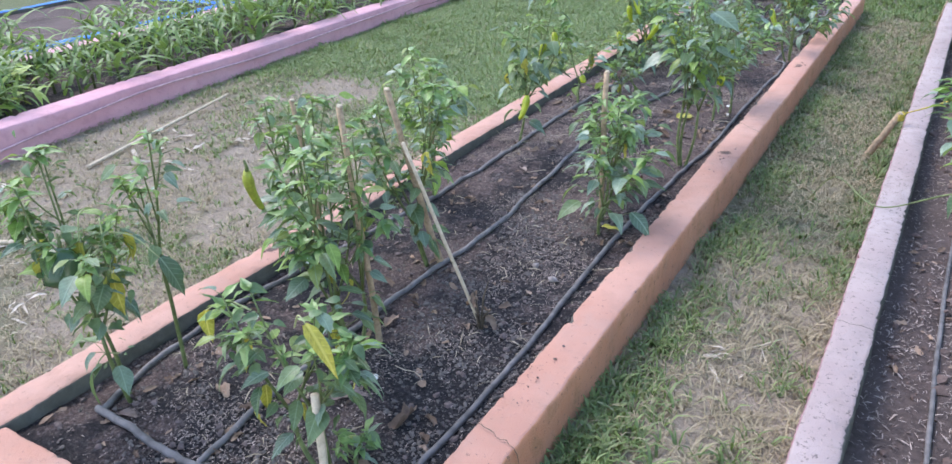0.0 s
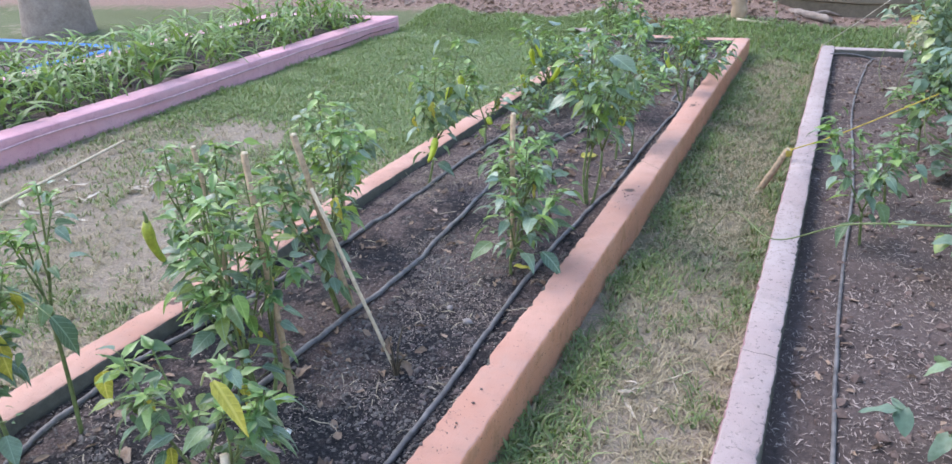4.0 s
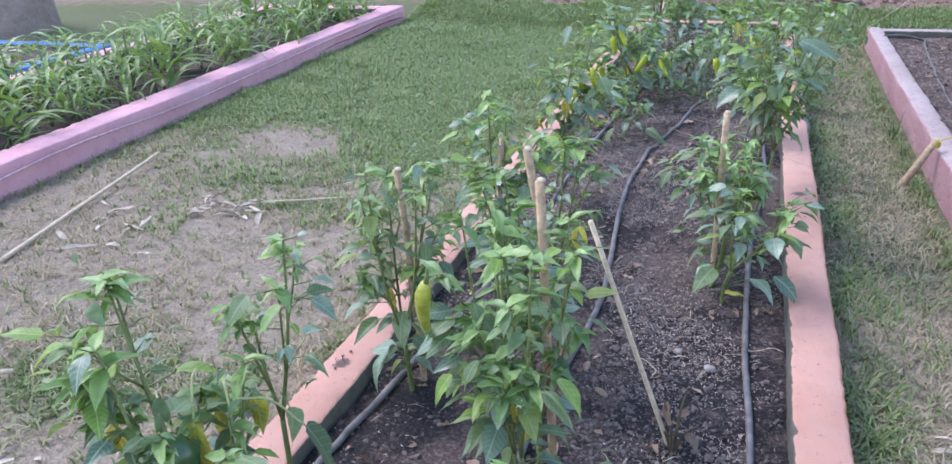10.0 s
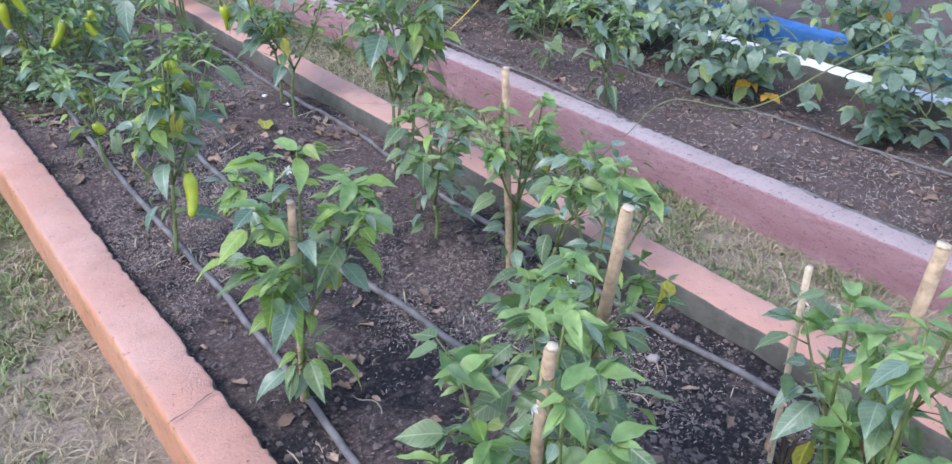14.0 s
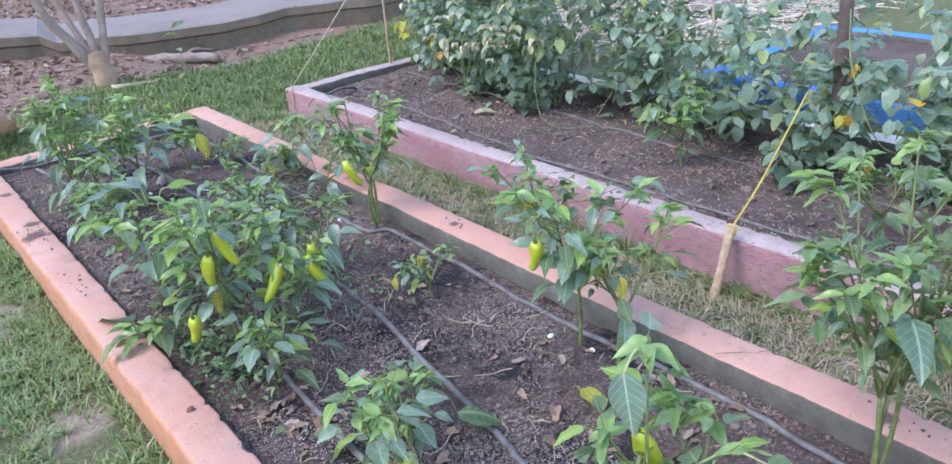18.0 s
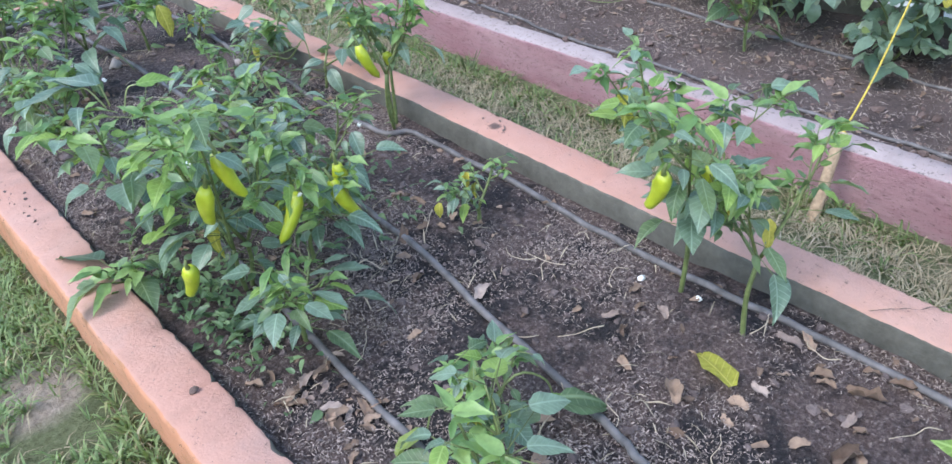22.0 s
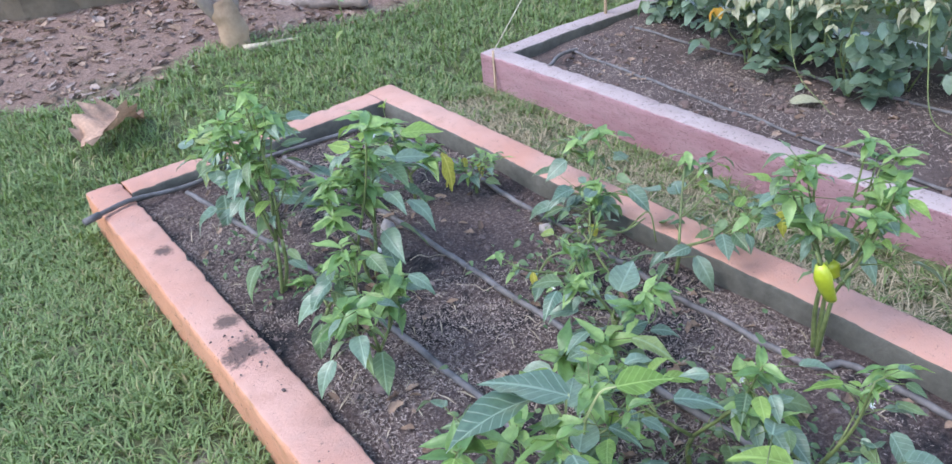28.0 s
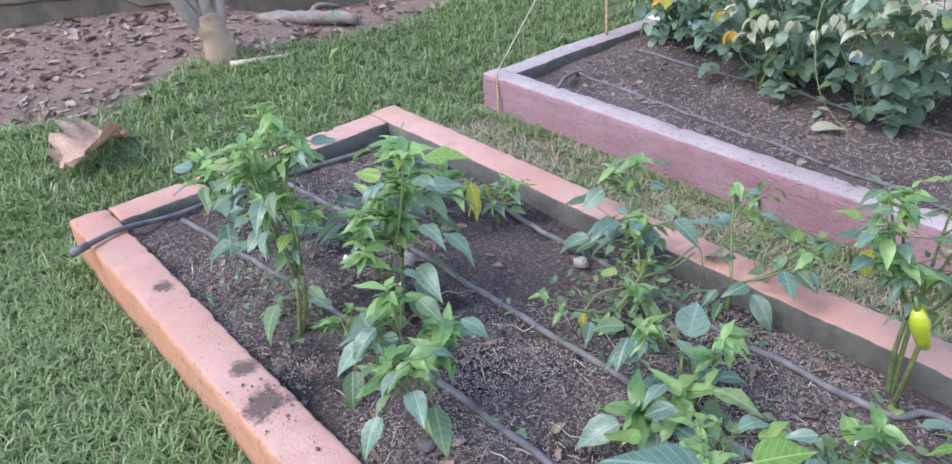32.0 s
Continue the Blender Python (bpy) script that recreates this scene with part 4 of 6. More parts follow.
# ---- pepper plants, from the near end of the bed to the far end ----
bell_plant = pepper_plant(0.262, 0.39, 0.68, (-0.05, 0.01), 104, 0.08, 0.19, 0.48, 1, [(BELL_PEPPER, 0.234, 0.335, 0.585, 0.4)], 5, 0, 1.2, "tall pepper plant with a dark green bell pepper and drooping leaves", 0.15, stems=2)
pepper_plant(0.285, 0.55, 0.7, (-0.01, 0.02), 22, 0.07, 0.09, 0.7, 2, (), 0, 0, 1.3, "slim young pepper plant beside the taller one", 0.5)
tied_plant = pepper_plant(0.93, 0.42, 0.44, (-0.13, 0.06), 66, 0.078, 0.15, 0.42, 3, (), 6, 0, 1.0, "bushy pepper plant with hanging yellowish leaves tied to a stick", 0.2, stems=2)
stake((0.975, 0.36, 0.09), (0.925, 0.42, 0.33), 0.011, 0.011, "whitish stick supporting a pepper plant", PALE_WOOD)
pepper_plant(0.66, 0.86, 0.66, (-0.02, 0.0), 104, 0.08, 0.16, 0.35, 4, [(BENT_PEPPER, 0.515, 0.705, 0.695, 1.2)], 3, 1, 1.0, "dense pepper plant round a wooden stake with one long pepper", stems=4)
stake((0.69, 0.93, 0.09), (0.667, 0.915, 0.82), 0.014, 0.012)
pepper_plant(0.25, 1.17, 0.62, (0.0, 0.0), 110, 0.075, 0.15, 0.35, 5, (), 1, 2, 1.0, "dense pepper plant tied to a wooden stake", stems=2)
stake((0.27, 1.2, 0.1), (0.264, 1.151, 0.727), 0.013, 0.011)
pepper_plant(0.58, 1.38, 0.64, (-0.02, -0.03), 108, 0.075, 0.16, 0.38, 6, (), 1, 1, 1.0, "dense pepper plant beside a thick wooden stake", stems=2)
stake((0.61, 1.4, 0.09), (0.54, 1.28, 0.755), 0.018, 0.013)
stake((0.917, 1.14, 0.09), (0.728, 1.087, 0.675), 0.0062, 0.0058, "thin pale cane leaning over the soil", PALE_WOOD)
stump = thing("withered_stump", 0.93, 1.12, soil_z(0.93, 1.12), "withered brown pepper stump at the foot of a cane", "dead plant")
for k, (ex, ey, ez) in enumerate(((0.02, 0.03, 0.16), (-0.03, 0.02, 0.12), (0.05, -0.01, 0.09), (0.01, -0.04, 0.1), (-0.05, 0.03, 0.06))):
    part("twig", Tube().add(curve_points([(0, 0, -0.02), (ex * 0.4, ey * 0.4, ez * 0.6), (ex, ey, ez)], 6), 0.005, 0.0018, 5).mesh("twig", DARK_STEM), stump)
for k in range(4):
    part("dry_leaf", DEADS[k], stump, m=leaf_pose(Vector((0.02 - 0.015 * k, 0.01 * k, 0.05 + 0.02 * k)), 1.7 * k, -0.8, 0.3, 0.05))
pepper_plant(0.27, 1.86, 0.63, (0.03, 0.0), 84, 0.085, 0.15, 0.42, 8, [(SMALL_PEPPER, 0.36, 1.86, 0.42, 1.0)], 0, 1, 1.0, "pepper plant with one small fruit tied to a stake")
stake((0.27, 1.88, 0.1), (0.29, 1.86, 0.6), 0.012, 0.01)
pepper_plant(0.94, 1.95, 0.5, (0.02, 0.02), 36, 0.075, 0.1, 0.5, 9, (), 1, 1, 1.0, "slender pepper plant tied to a wooden stake", stems=2)
stake((0.96, 1.98, 0.08), (0.961, 2.019, 0.664), 0.014, 0.012)
pepper_plant(1.0, 1.87, 0.4, (0.06, -0.01), 44, 0.085, 0.14, 0.4, 10, (), 0, 0, 1.0, "pepper plant leaning over the kerb")
fruiting_plant = pepper_plant(0.27, 2.61, 0.66, (0.13, 0.06), 84, 0.085, 0.14, 0.42, 12, [(LONG_PEPPER, 0.4, 2.75, 0.62, 0.6), (LONG_PEPPER, 0.36, 2.72, 0.58, 2.6), (SMALL_PEPPER, 0.35, 2.7, 0.49, 2.0), (LONG_PEPPER, 0.34, 2.58, 0.36, 3.4)], 2, 0, 1.0, "pepper plant carrying several lime-green peppers")
tall = pepper_plant(1.07, 2.66, 0.8, (0.08, 0.08), 150, 0.08, 0.2, 0.45, 13, [(SMALL_PEPPER, 1.2, 2.7, 0.5, 1.0)], 0, 1, 1.0, "tall dense pepper plant with many stems beside the kerb", 0.4, stems=3)
part("leaf", DULLS[2], tall, "large pale leaf", m=leaf_pose(Vector((0.1, -0.06, 0.68)), -0.6, -0.2, 0.3, 0.15))
part("leaf", DULLS[0], tall, "large pale leaf", m=leaf_pose(Vector((-0.08, -0.05, 0.5)), -2.4, -0.3, -0.2, 0.13))
pepper_plant(0.9, 2.24, 0.42, (0.02, 0.03), 56, 0.085, 0.17, 0.35, 14, (), 0, 0, 1.2, "broad-leaved pepper plant by the kerb")
pepper_plant(0.3, 3.26, 0.4, (-0.02, 0.08), 34, 0.08, 0.12, 0.4, 16, [(SMALL_PEPPER, 0.3, 3.3, 0.27, 1.0)], 1, 0, 0.8, "drooping pepper plant with a small fruit")
pepper_plant(0.16, 4.42, 0.13, (-0.05, -0.02), 10, 0.1, 0.06, 0.35, 71, (), 0, 0, 0.4, "low pepper shoot drooping over the kerb")
pepper_plant(0.97, 0.47, 0.1, (0.0, 0.0), 7, 0.06, 0.04, 0.4, 72, (), 0, 0, 0.6, "small green pepper shoot beside a stick")
wilting = pepper_plant(0.44, 3.5, 0.2, (0.02, 0.0), 34, 0.06, 0.09, 0.35, 17, (), 1, 0, 1.4, "short pepper plant with curled leaves over a drip pipe")
for wa, reach, ws, drop in ((-0.5, 0.13, 0.15, -0.25), (2.7, 0.12, 0.13, -0.5), (1.2, 0.1, 0.11, -0.8), (4.2, 0.1, 0.12, -0.9)):
    d = Vector((math.cos(wa), math.sin(wa), 0))
    end = d * reach + Vector((0, 0, 0.07))
    part("leaf_stalk", Tube().add(curve_points([Vector((0, 0, 0.1)), d * reach * 0.45 + Vector((0, 0, 0.16)), d * reach * 0.85 + Vector((0, 0, 0.13)), end], 10), 0.0028, 0.0018, 5).mesh("leaf_stalk", STEM), wilting, "arched pale leaf stalk")
    part("leaf", LEAVES[4 if wa > 1 else 7], wilting, "limp hanging leaf", m=leaf_pose(end, wa, drop, 0.3, ws))
pepper_plant(1.06, 3.5, 0.6, (0.0, 0.0), 84, 0.085, 0.27, 0.5, 18, [(LONG_PEPPER, 0.85, 3.44, 0.53, 2.0), (SMALL_PEPPER, 1.05, 3.46, 0.45, 1.0)], 3, 1, 0.9, "pepper plant with a yellowish pepper and a yellow leaf", 0.3)
pepper_plant(1.02, 3.31, 0.46, (0.06, 0.03), 44, 0.08, 0.16, 0.55, 19, (), 1, 0, 1.2, "slender pepper plant beside the kerb", 0.3)
pepper_plant(0.34, 3.98, 0.24, (0.02, 0.0), 26, 0.085, 0.1, 0.35, 20, (), 0, 0, 0.6, "small pepper plant with broad drooping leaves")
pepper_plant(0.34, 4.25, 0.55, (-0.04, -0.06), 80, 0.09, 0.2, 0.35, 21, [(LONG_PEPPER, 0.3, 4.1, 0.56, 0.3), (LONG_PEPPER, 0.262, 4.1, 0.5, 0.7), (LONG_PEPPER, 0.185, 4.12, 0.33, 2.5)], 1, 1, 0.9, "bushy pepper plant hung with lime-green peppers", stems=2)
pepper_plant(0.52, 4.22, 0.38, (0.02, -0.02), 54, 0.08, 0.17, 0.3, 22, [(LONG_PEPPER, 0.53, 4.08, 0.4, 0.4), (LONG_PEPPER, 0.56, 4.1, 0.42, 1.4), (LONG_PEPPER, 0.45, 4.1, 0.4, 2.2)], 2, 2, 0.9, "bushy pepper plant with yellow-green peppers and flowers")
pale_plant = pepper_plant(0.27, 4.62, 0.42, (-0.02, 0.02), 40, 0.105, 0.18, 0.4, 23, (), 0, 0, 1.0, "pepper plant with large pale leaves")
pepper_plant(0.92, 4.04, 0.18, (0.0, 0.0), 26, 0.05, 0.09, 0.3, 24, (), 4, 1, 1.0, "stunted yellowing pepper seedling")
pepper_plant(0.62, 4.62, 0.3, (0.0, 0.02), 34, 0.08, 0.18, 0.3, 25, (), 0, 1, 0.8, "spreading pepper plant with pale tips")
pepper_plant(0.7, 4.42, 0.34, (0.0, 0.0), 36, 0.08, 0.15, 0.3, 26, (), 0, 1, 0.8, "spreading pepper plant among its neighbours")
pepper_plant(1.13, 4.66, 0.52, (0.02, 0.0), 48, 0.08, 0.16, 0.55, 27, [(LONG_PEPPER, 1.0, 4.62, 0.42, 0.4), (SMALL_PEPPER, 1.12, 4.66, 0.35, 0.4)], 1, 0, 1.0, "tall thin-stemmed pepper plant beside the kerb", 0.4, stems=3)
pepper_plant(0.62, 4.93, 0.18, (0.0, 0.0), 10, 0.13, 0.07, 0.4, 28, (), 0, 0, 0.8, "low pepper plant with large glossy leaves")
pepper_plant(0.77, 4.97, 0.3, (0.0, 0.0), 18, 0.085, 0.12, 0.35, 29, (), 0, 0, 1.2, "young pepper plant beside a drip pipe")
pepper_plant(1.14, 5.1, 0.28, (0.05, 0.0), 32, 0.085, 0.17, 0.3, 30, (), 0, 1, 0.8, "sprawling pepper plant against the kerb")
pepper_plant(0.86, 5.24, 0.22, (0.0, 0.0), 24, 0.055, 0.17, 0.3, 31, (), 2, 2, 0.7, "sprawling light green pepper plant with thin vines")
pepper_plant(1.15, 5.45, 0.26, (0.04, 0.0), 40, 0.09, 0.12, 0.35, 32, (), 0, 0, 1.2, "young pepper plant leaning on the kerb")
pepper_plant(0.3, 5.28, 0.36, (-0.02, 0.0), 34, 0.095, 0.12, 0.35, 33, (), 0, 0, 1.0, "young pepper plant with hanging leaves", 0.3)
pepper_plant(0.265, 5.82, 0.58, (0.02, 0.06), 40, 0.09, 0.1, 0.4, 34, (), 0, 1, 1.3, "upright pepper plant with whorled leaves", stems=2)
pepper_plant(0.5, 5.68, 0.5, (0.0, 0.0), 34, 0.095, 0.1, 0.45, 35, (), 0, 2, 1.3, "upright pepper plant with broad leaves and white flowers", stems=2)
sunlit_plant = pepper_plant(0.86, 5.98, 0.28, (-0.03, -0.02), 20, 0.12, 0.1, 0.4, 36, (), 2, 1, 1.2, "pepper plant with broad sunlit leaves")
pepper_plant(1.04, 5.87, 0.15, (0.0, 0.0), 20, 0.05, 0.06, 0.3, 37, (), 3, 0, 1.0, "small reddish-tipped pepper seedling")
pepper_plant(0.4, 6.48, 0.24, (0.0, 0.0), 20, 0.1, 0.1, 0.35, 38, (), 0, 0, 1.2, "low pepper plant near the end kerb")
pepper_plant(0.4, 6.22, 0.42, (0.04, 0.0), 30, 0.085, 0.08, 0.4, 39, (), 0, 0, 1.2, "tall pepper plant near the end kerb")
pepper_plant(0.3, 5.55, 0.2, (0.0, 0.0), 18, 0.08, 0.08, 0.35, 40, (), 0, 0, 0.8, "small pepper plant in the row")

# leaves that hang by themselves from arched stalks


def hanging_leaf(plant, start, end, az, pitch, size, pick, label):
    """A single leaf at the end of its own arched stalk. start and end are places in the world."""
    o = plant.location
    a, b = Vector(start) - o, Vector(end) - o
    part("leaf_stalk", Tube().add(curve_points([a, a.lerp(b, 0.5) + Vector((0, 0, 0.025)), b], 10), 0.0024, 0.0016, 5).mesh("leaf_stalk", PALE_STEM), plant, "pale arched leaf stalk")
    part("leaf", pick, plant, label, m=leaf_pose(b, az, pitch, 0.2, size))


NARROW_YELLOW = leaf_mesh("yellow_leaf", YELLOW_LEAF, width=0.26, fold=0.9, droop=0.5, seed=33)
PALE_STEM = plain("pale_leaf_stalk", (0.34, 0.38, 0.18), 0.5, 0.4, 0.2, 40)
hanging_leaf(bell_plant, (0.3, 0.43, 0.6), (0.37, 0.5, 0.51), 0.6, -1.1, 0.13, DULLS[2], "dull green hanging leaf")
hanging_leaf(bell_plant, (0.25, 0.41, 0.66), (0.262, 0.37, 0.59), -1.2, -1.25, 0.12, YELLOWS[0], "yellowed hanging leaf")
hanging_leaf(bell_plant, (0.29, 0.42, 0.64), (0.31, 0.4, 0.5), -0.6, -1.2, 0.12, YELLOWS[1], "yellowed hanging leaf")
hanging_leaf(bell_plant, (0.24, 0.4, 0.24), (0.21, 0.33, 0.21), -2.0, -1.3, 0.1, LEAVES[6], "drooping lower leaf")
hanging_leaf(tied_plant, (0.9, 0.42, 0.5), (0.946, 0.41, 0.528), -0.1, -0.85, 0.14, NARROW_YELLOW, "long yellow-green hanging leaf")
hanging_leaf(tied_plant, (0.76, 0.43, 0.5), (0.615, 0.42, 0.465), 3.0, -1.25, 0.09, YELLOWS[0], "yellowed leaf on a long arched stalk")
hanging_leaf(tied_plant, (0.8, 0.43, 0.46), (0.74, 0.41, 0.43), -2.6, -0.5, 0.11, DULLS[0], "curled greyish leaf")
hanging_leaf(fruiting_plant, (0.38, 2.72, 0.78), (0.32, 2.71, 0.79), -2.2, -0.9, 0.085, DULLS[2], "large pale hanging leaf")
hanging_leaf(fruiting_plant, (0.42, 2.66, 0.6), (0.47, 2.58, 0.62), -0.9, -0.5, 0.09, LEAVES[6], "broad green leaf")
hanging_leaf(pale_plant, (0.27, 4.62, 0.5), (0.22, 4.63, 0.56), 2.9, 0.1, 0.15, DULLS[0], "large pale leaf")
hanging_leaf(pale_plant, (0.28, 4.62, 0.5), (0.26, 4.59, 0.57), 2.2, 0.25, 0.14, DULLS[2], "large pale leaf")
hanging_leaf(pale_plant, (0.3, 4.6, 0.48), (0.34, 4.57, 0.55), -0.6, 0.15, 0.09, BRIGHTS[2], "broad bright green leaf")
hanging_leaf(sunlit_plant, (0.84, 5.97, 0.33), (0.82, 5.94, 0.37), -0.9, 0.2, 0.14, BRIGHTS[2], "broad bright green leaf")
hanging_leaf(sunlit_plant, (0.84, 5.97, 0.33), (0.8, 5.98, 0.36), 2.6, 0.3, 0.13, BRIGHTS[0], "broad bright green leaf")


def low_weeds(x, y, rx, ry, n, size, seed):
    """A mat of small weeds at the feet of the bushes."""
    rnd = random.Random(seed)
    items = []
    while len(items) < n:
        px, py = rnd.gauss(x, rx), rnd.gauss(y, ry)
        if K + 0.03 < px < W - K - 0.03 and 0.2 < py < L - 0.2:
            items.append((rnd.choice(LEAVES), leaf_pose(Vector((px, py, soil_z(px, py) + rnd.uniform(0.004, 0.07))), rnd.uniform(0, 6.28), rnd.uniform(-0.5, 0.7), rnd.uniform(-0.6, 0.6), size * rnd.uniform(0.4, 1.2))))
    tagged(new("low_weeds", joined("low_weeds", items, INNER_LEAF)), "low green weeds on the soil under the pepper bushes", "weeds", kind="stuff")


low_weeds(0.24, 4.22, 0.07, 0.16, 420, 0.032, 1)
low_weeds(0.45, 4.6, 0.1, 0.2, 220, 0.032, 2)
low_weeds(0.75, 4.5, 0.1, 0.16, 260, 0.033, 3)
low_weeds(0.95, 5.25, 0.12, 0.15, 200, 0.03, 4)
low_weeds(0.3, 5.95, 0.06, 0.12, 110, 0.03, 5)

# ---- bean bed ----


def bean_plant(x, y, h, n, spread_xy, seed, pale=0, orange=0, extra=0, label="dense climbing bean plant with dark bluish-green leaves", size=0.072, base_z=None):
    """A climbing bean: twining stems, trifoliate leaves as single leaflets, and the mass behind them in one part."""
    rnd = random.Random(seed * 31 + 3)
    z0 = soil2_z(x, y) if base_z is None else base_z
    root = thing("bean_plant", x, y, z0, label, "bean plant", "bean plants")
    tube = Tube()
    nodes = []
    for s in range(5):
        a = rnd.uniform(0, 6.28)
        p = [Vector((0, 0, -0.03))]
        for i in range(1, 7):
            t = i / 6
            p.append(Vector((math.cos(a + t * 2) * spread_xy[0] * rnd.uniform(0.2, 1.0) * min(1, t * 1.6), math.sin(a + t * 2) * spread_xy[1] * rnd.uniform(0.2, 1.0) * min(1, t * 1.6), h * t * rnd.uniform(0.75, 1.05))))
        pts = curve_points(p, 26)
        tube.add(pts, 0.004, 0.0022, 5)
        nodes += pts[3:]
    items = []
    k = 0
    extra = int(extra * 1.6)
    while k < n + extra:
        q = rnd.choice(nodes) + Vector((rnd.gauss(0, spread_xy[0] * 0.32), rnd.gauss(0, spread_xy[1] * 0.32), rnd.gauss(0, h * 0.1)))
        if q.z < 0.03:
            q.z = rnd.uniform(0.03, 0.2)
        if pale and k < pale + orange:
            q.x = -spread_xy[0] * rnd.uniform(0.6, 1.5)
            q.z = max(q.z, h * rnd.uniform(0.35, 0.9))
        az = math.atan2(q.y, q.x) + rnd.uniform(-1.0, 1.0)
        if rnd.random() < 0.5:
            az = math.pi + rnd.uniform(-1.1, 1.1)
        pitch = rnd.uniform(-0.95, 0.45)
        s = size * rnd.uniform(0.6, 1.25) * (0.85 if k < pale else 1)
        for j, (da, back) in enumerate(((0, 0.0), (1.5, 0.25), (-1.5, 0.25))):
            pick = rnd.choice(BEANS)
            lab = ""
            if k < pale:
                pick, lab = PALES[0], "bleached and sunlit pale leaflet"
            elif k < pale + orange:
                pick, lab = rnd.choice((ORANGES[0], YBEANS[0])), "yellowed leaflet"
            m = leaf_pose(q - Vector((math.cos(az), math.sin(az), 0)) * s * back, az + da, pitch + rnd.uniform(-0.25, 0.25), rnd.uniform(-0.4, 0.4), s * (1 if j == 0 else 0.85))
            if k < n:
                part("leaflet", pick, root, lab, m=m)
            else:
                items.append((pick, m))
        k += 1
    if items:
        part("foliage", joined("foliage", items, BEAN), root, "inner mass of bean leaves", "stuff")
    part("stem", tube.mesh("stem", STEM), root, "thin twining stems")
    return root


# the pale leaflets here paint sunlight on the foliage besides real bleaching
bean_plant(2.95, 6.35, 0.85, 26, (0.3, 0.35), 1, 5, 3, 110, "climbing bean plant with bluish-green, pale sunlit and yellow leaves")
bean_plant(2.85, 5.85, 0.8, 34, (0.34, 0.35), 2, 9, 3, 120, "climbing bean plant with bluish-green, pale sunlit and yellow leaves")
bean_plant(2.8, 5.3, 0.95, 34, (0.34, 0.3), 3, 14, 0, 120, "climbing bean plant with bleached dry leaves among the green")
bean_plant(3.0, 4.8, 1.0, 26, (0.34, 0.35), 4, 0, 0, 130)
bean_plant(2.9, 4.3, 0.7, 26, (0.32, 0.32), 5, 0, 0, 90)
bean_plant(2.75, 3.75, 0.6, 26, (0.28, 0.3), 6, 0, 3, 80)
bean_plant(2.8, 3.15, 0.52, 28, (0.28, 0.3), 7, 0, 2, 80)
bean_plant(2.75, 2.5, 0.44, 28, (0.27, 0.32), 8, 0, 2, 70, "low bean plant with dark leaves and a few yellow ones")
bean_plant(2.8, 1.85, 0.42, 24, (0.25, 0.32), 9, 0, 1, 55, "low bean plant with dark leaves and a few yellow ones")
bean_plant(2.65, 1.2, 0.55, 18, (0.28, 0.3), 10, 0, 0, 40)
bean_plant(2.75, 0.5, 0.6, 14, (0.3, 0.3), 11, 0, 0, 50)
bean_plant(3.05, 6.0, 1.15, 14, (0.25, 0.5), 12, 4, 0, 110)
bean_plant(3.5, 6.3, 1.0, 8, (0.4, 0.4), 17, 0, 0, 120, base_z=-0.05)
bean_plant(3.35, 5.2, 1.2, 10, (0.35, 0.6), 13, 3, 0, 140, base_z=-0.05)
bean_plant(3.4, 4.2, 0.85, 10, (0.25, 0.45), 14, 0, 0, 70, base_z=-0.05)
bean_plant(3.5, 3.2, 0.75, 10, (0.25, 0.45), 15, 0, 0, 120, base_z=-0.05)
bean_plant(3.55, 2.2, 0.7, 10, (0.22, 0.4), 16, 0, 1, 100, base_z=-0.05)

bean_plant(2.98, 6.66, 0.6, 18, (0.2, 0.14), 18, 0, 0, 70)
bean_plant(2.66, 5.95, 0.5, 26, (0.13, 0.22), 19, 6, 3, 20, "trailing bean plant with bleached and orange leaves")
bean_plant(2.65, 5.45, 0.55, 30, (0.14, 0.26), 20, 14, 1, 20, "trailing bean plant with many bleached leaves")
pepper_leafed = ((2.5, 4.2, 0.42, 44), (2.3, 3.2, 0.4, 34), (2.2, 2.75, 0.5, 40))
for k, (px, py, ph, pn) in enumerate(pepper_leafed):
    ob = pepper_plant(px, py, ph, (-0.05, 0), pn, 0.085, 0.16, 0.4, 60 + k, (), 0, 1, 1.0, "young pepper plant at the edge of the bean bed")
    ob.location.z = soil2_z(px, py)

vines = [
    ([(2.35, 1.7, 0.55), (2.1, 1.75, 0.5), (1.9, 1.9, 0.36), (1.75, 2.1, 0.36), (1.66, 2.2, 0.22)], "pale green bean tendril reaching over the kerb"),
    ([(2.62, 5.2, 0.5), (2.45, 5.1, 0.35), (2.4, 5.0, 0.12), (2.5, 4.8, 0.1), (2.66, 4.75, 0.25)], "curling green bean vine"),
    ([(2.6, 5.6, 0.6), (2.4, 5.6, 0.5), (2.3, 5.5, 0.25), (2.34, 5.35, 0.08)], "curling green bean vine"),
    ([(2.7, 3.6, 0.75), (2.45, 3.45, 0.6), (2.42, 3.3, 0.35), (2.6, 3.2, 0.28)], "thin green looping bean vine"),
]
for ctrl, lab in vines:
    tagged(new("bean_vine", Tube().add(curve_points(ctrl, 40), 0.003, 0.0016, 6).mesh("bean_vine", STEM)), lab, "vine", "bean vines")

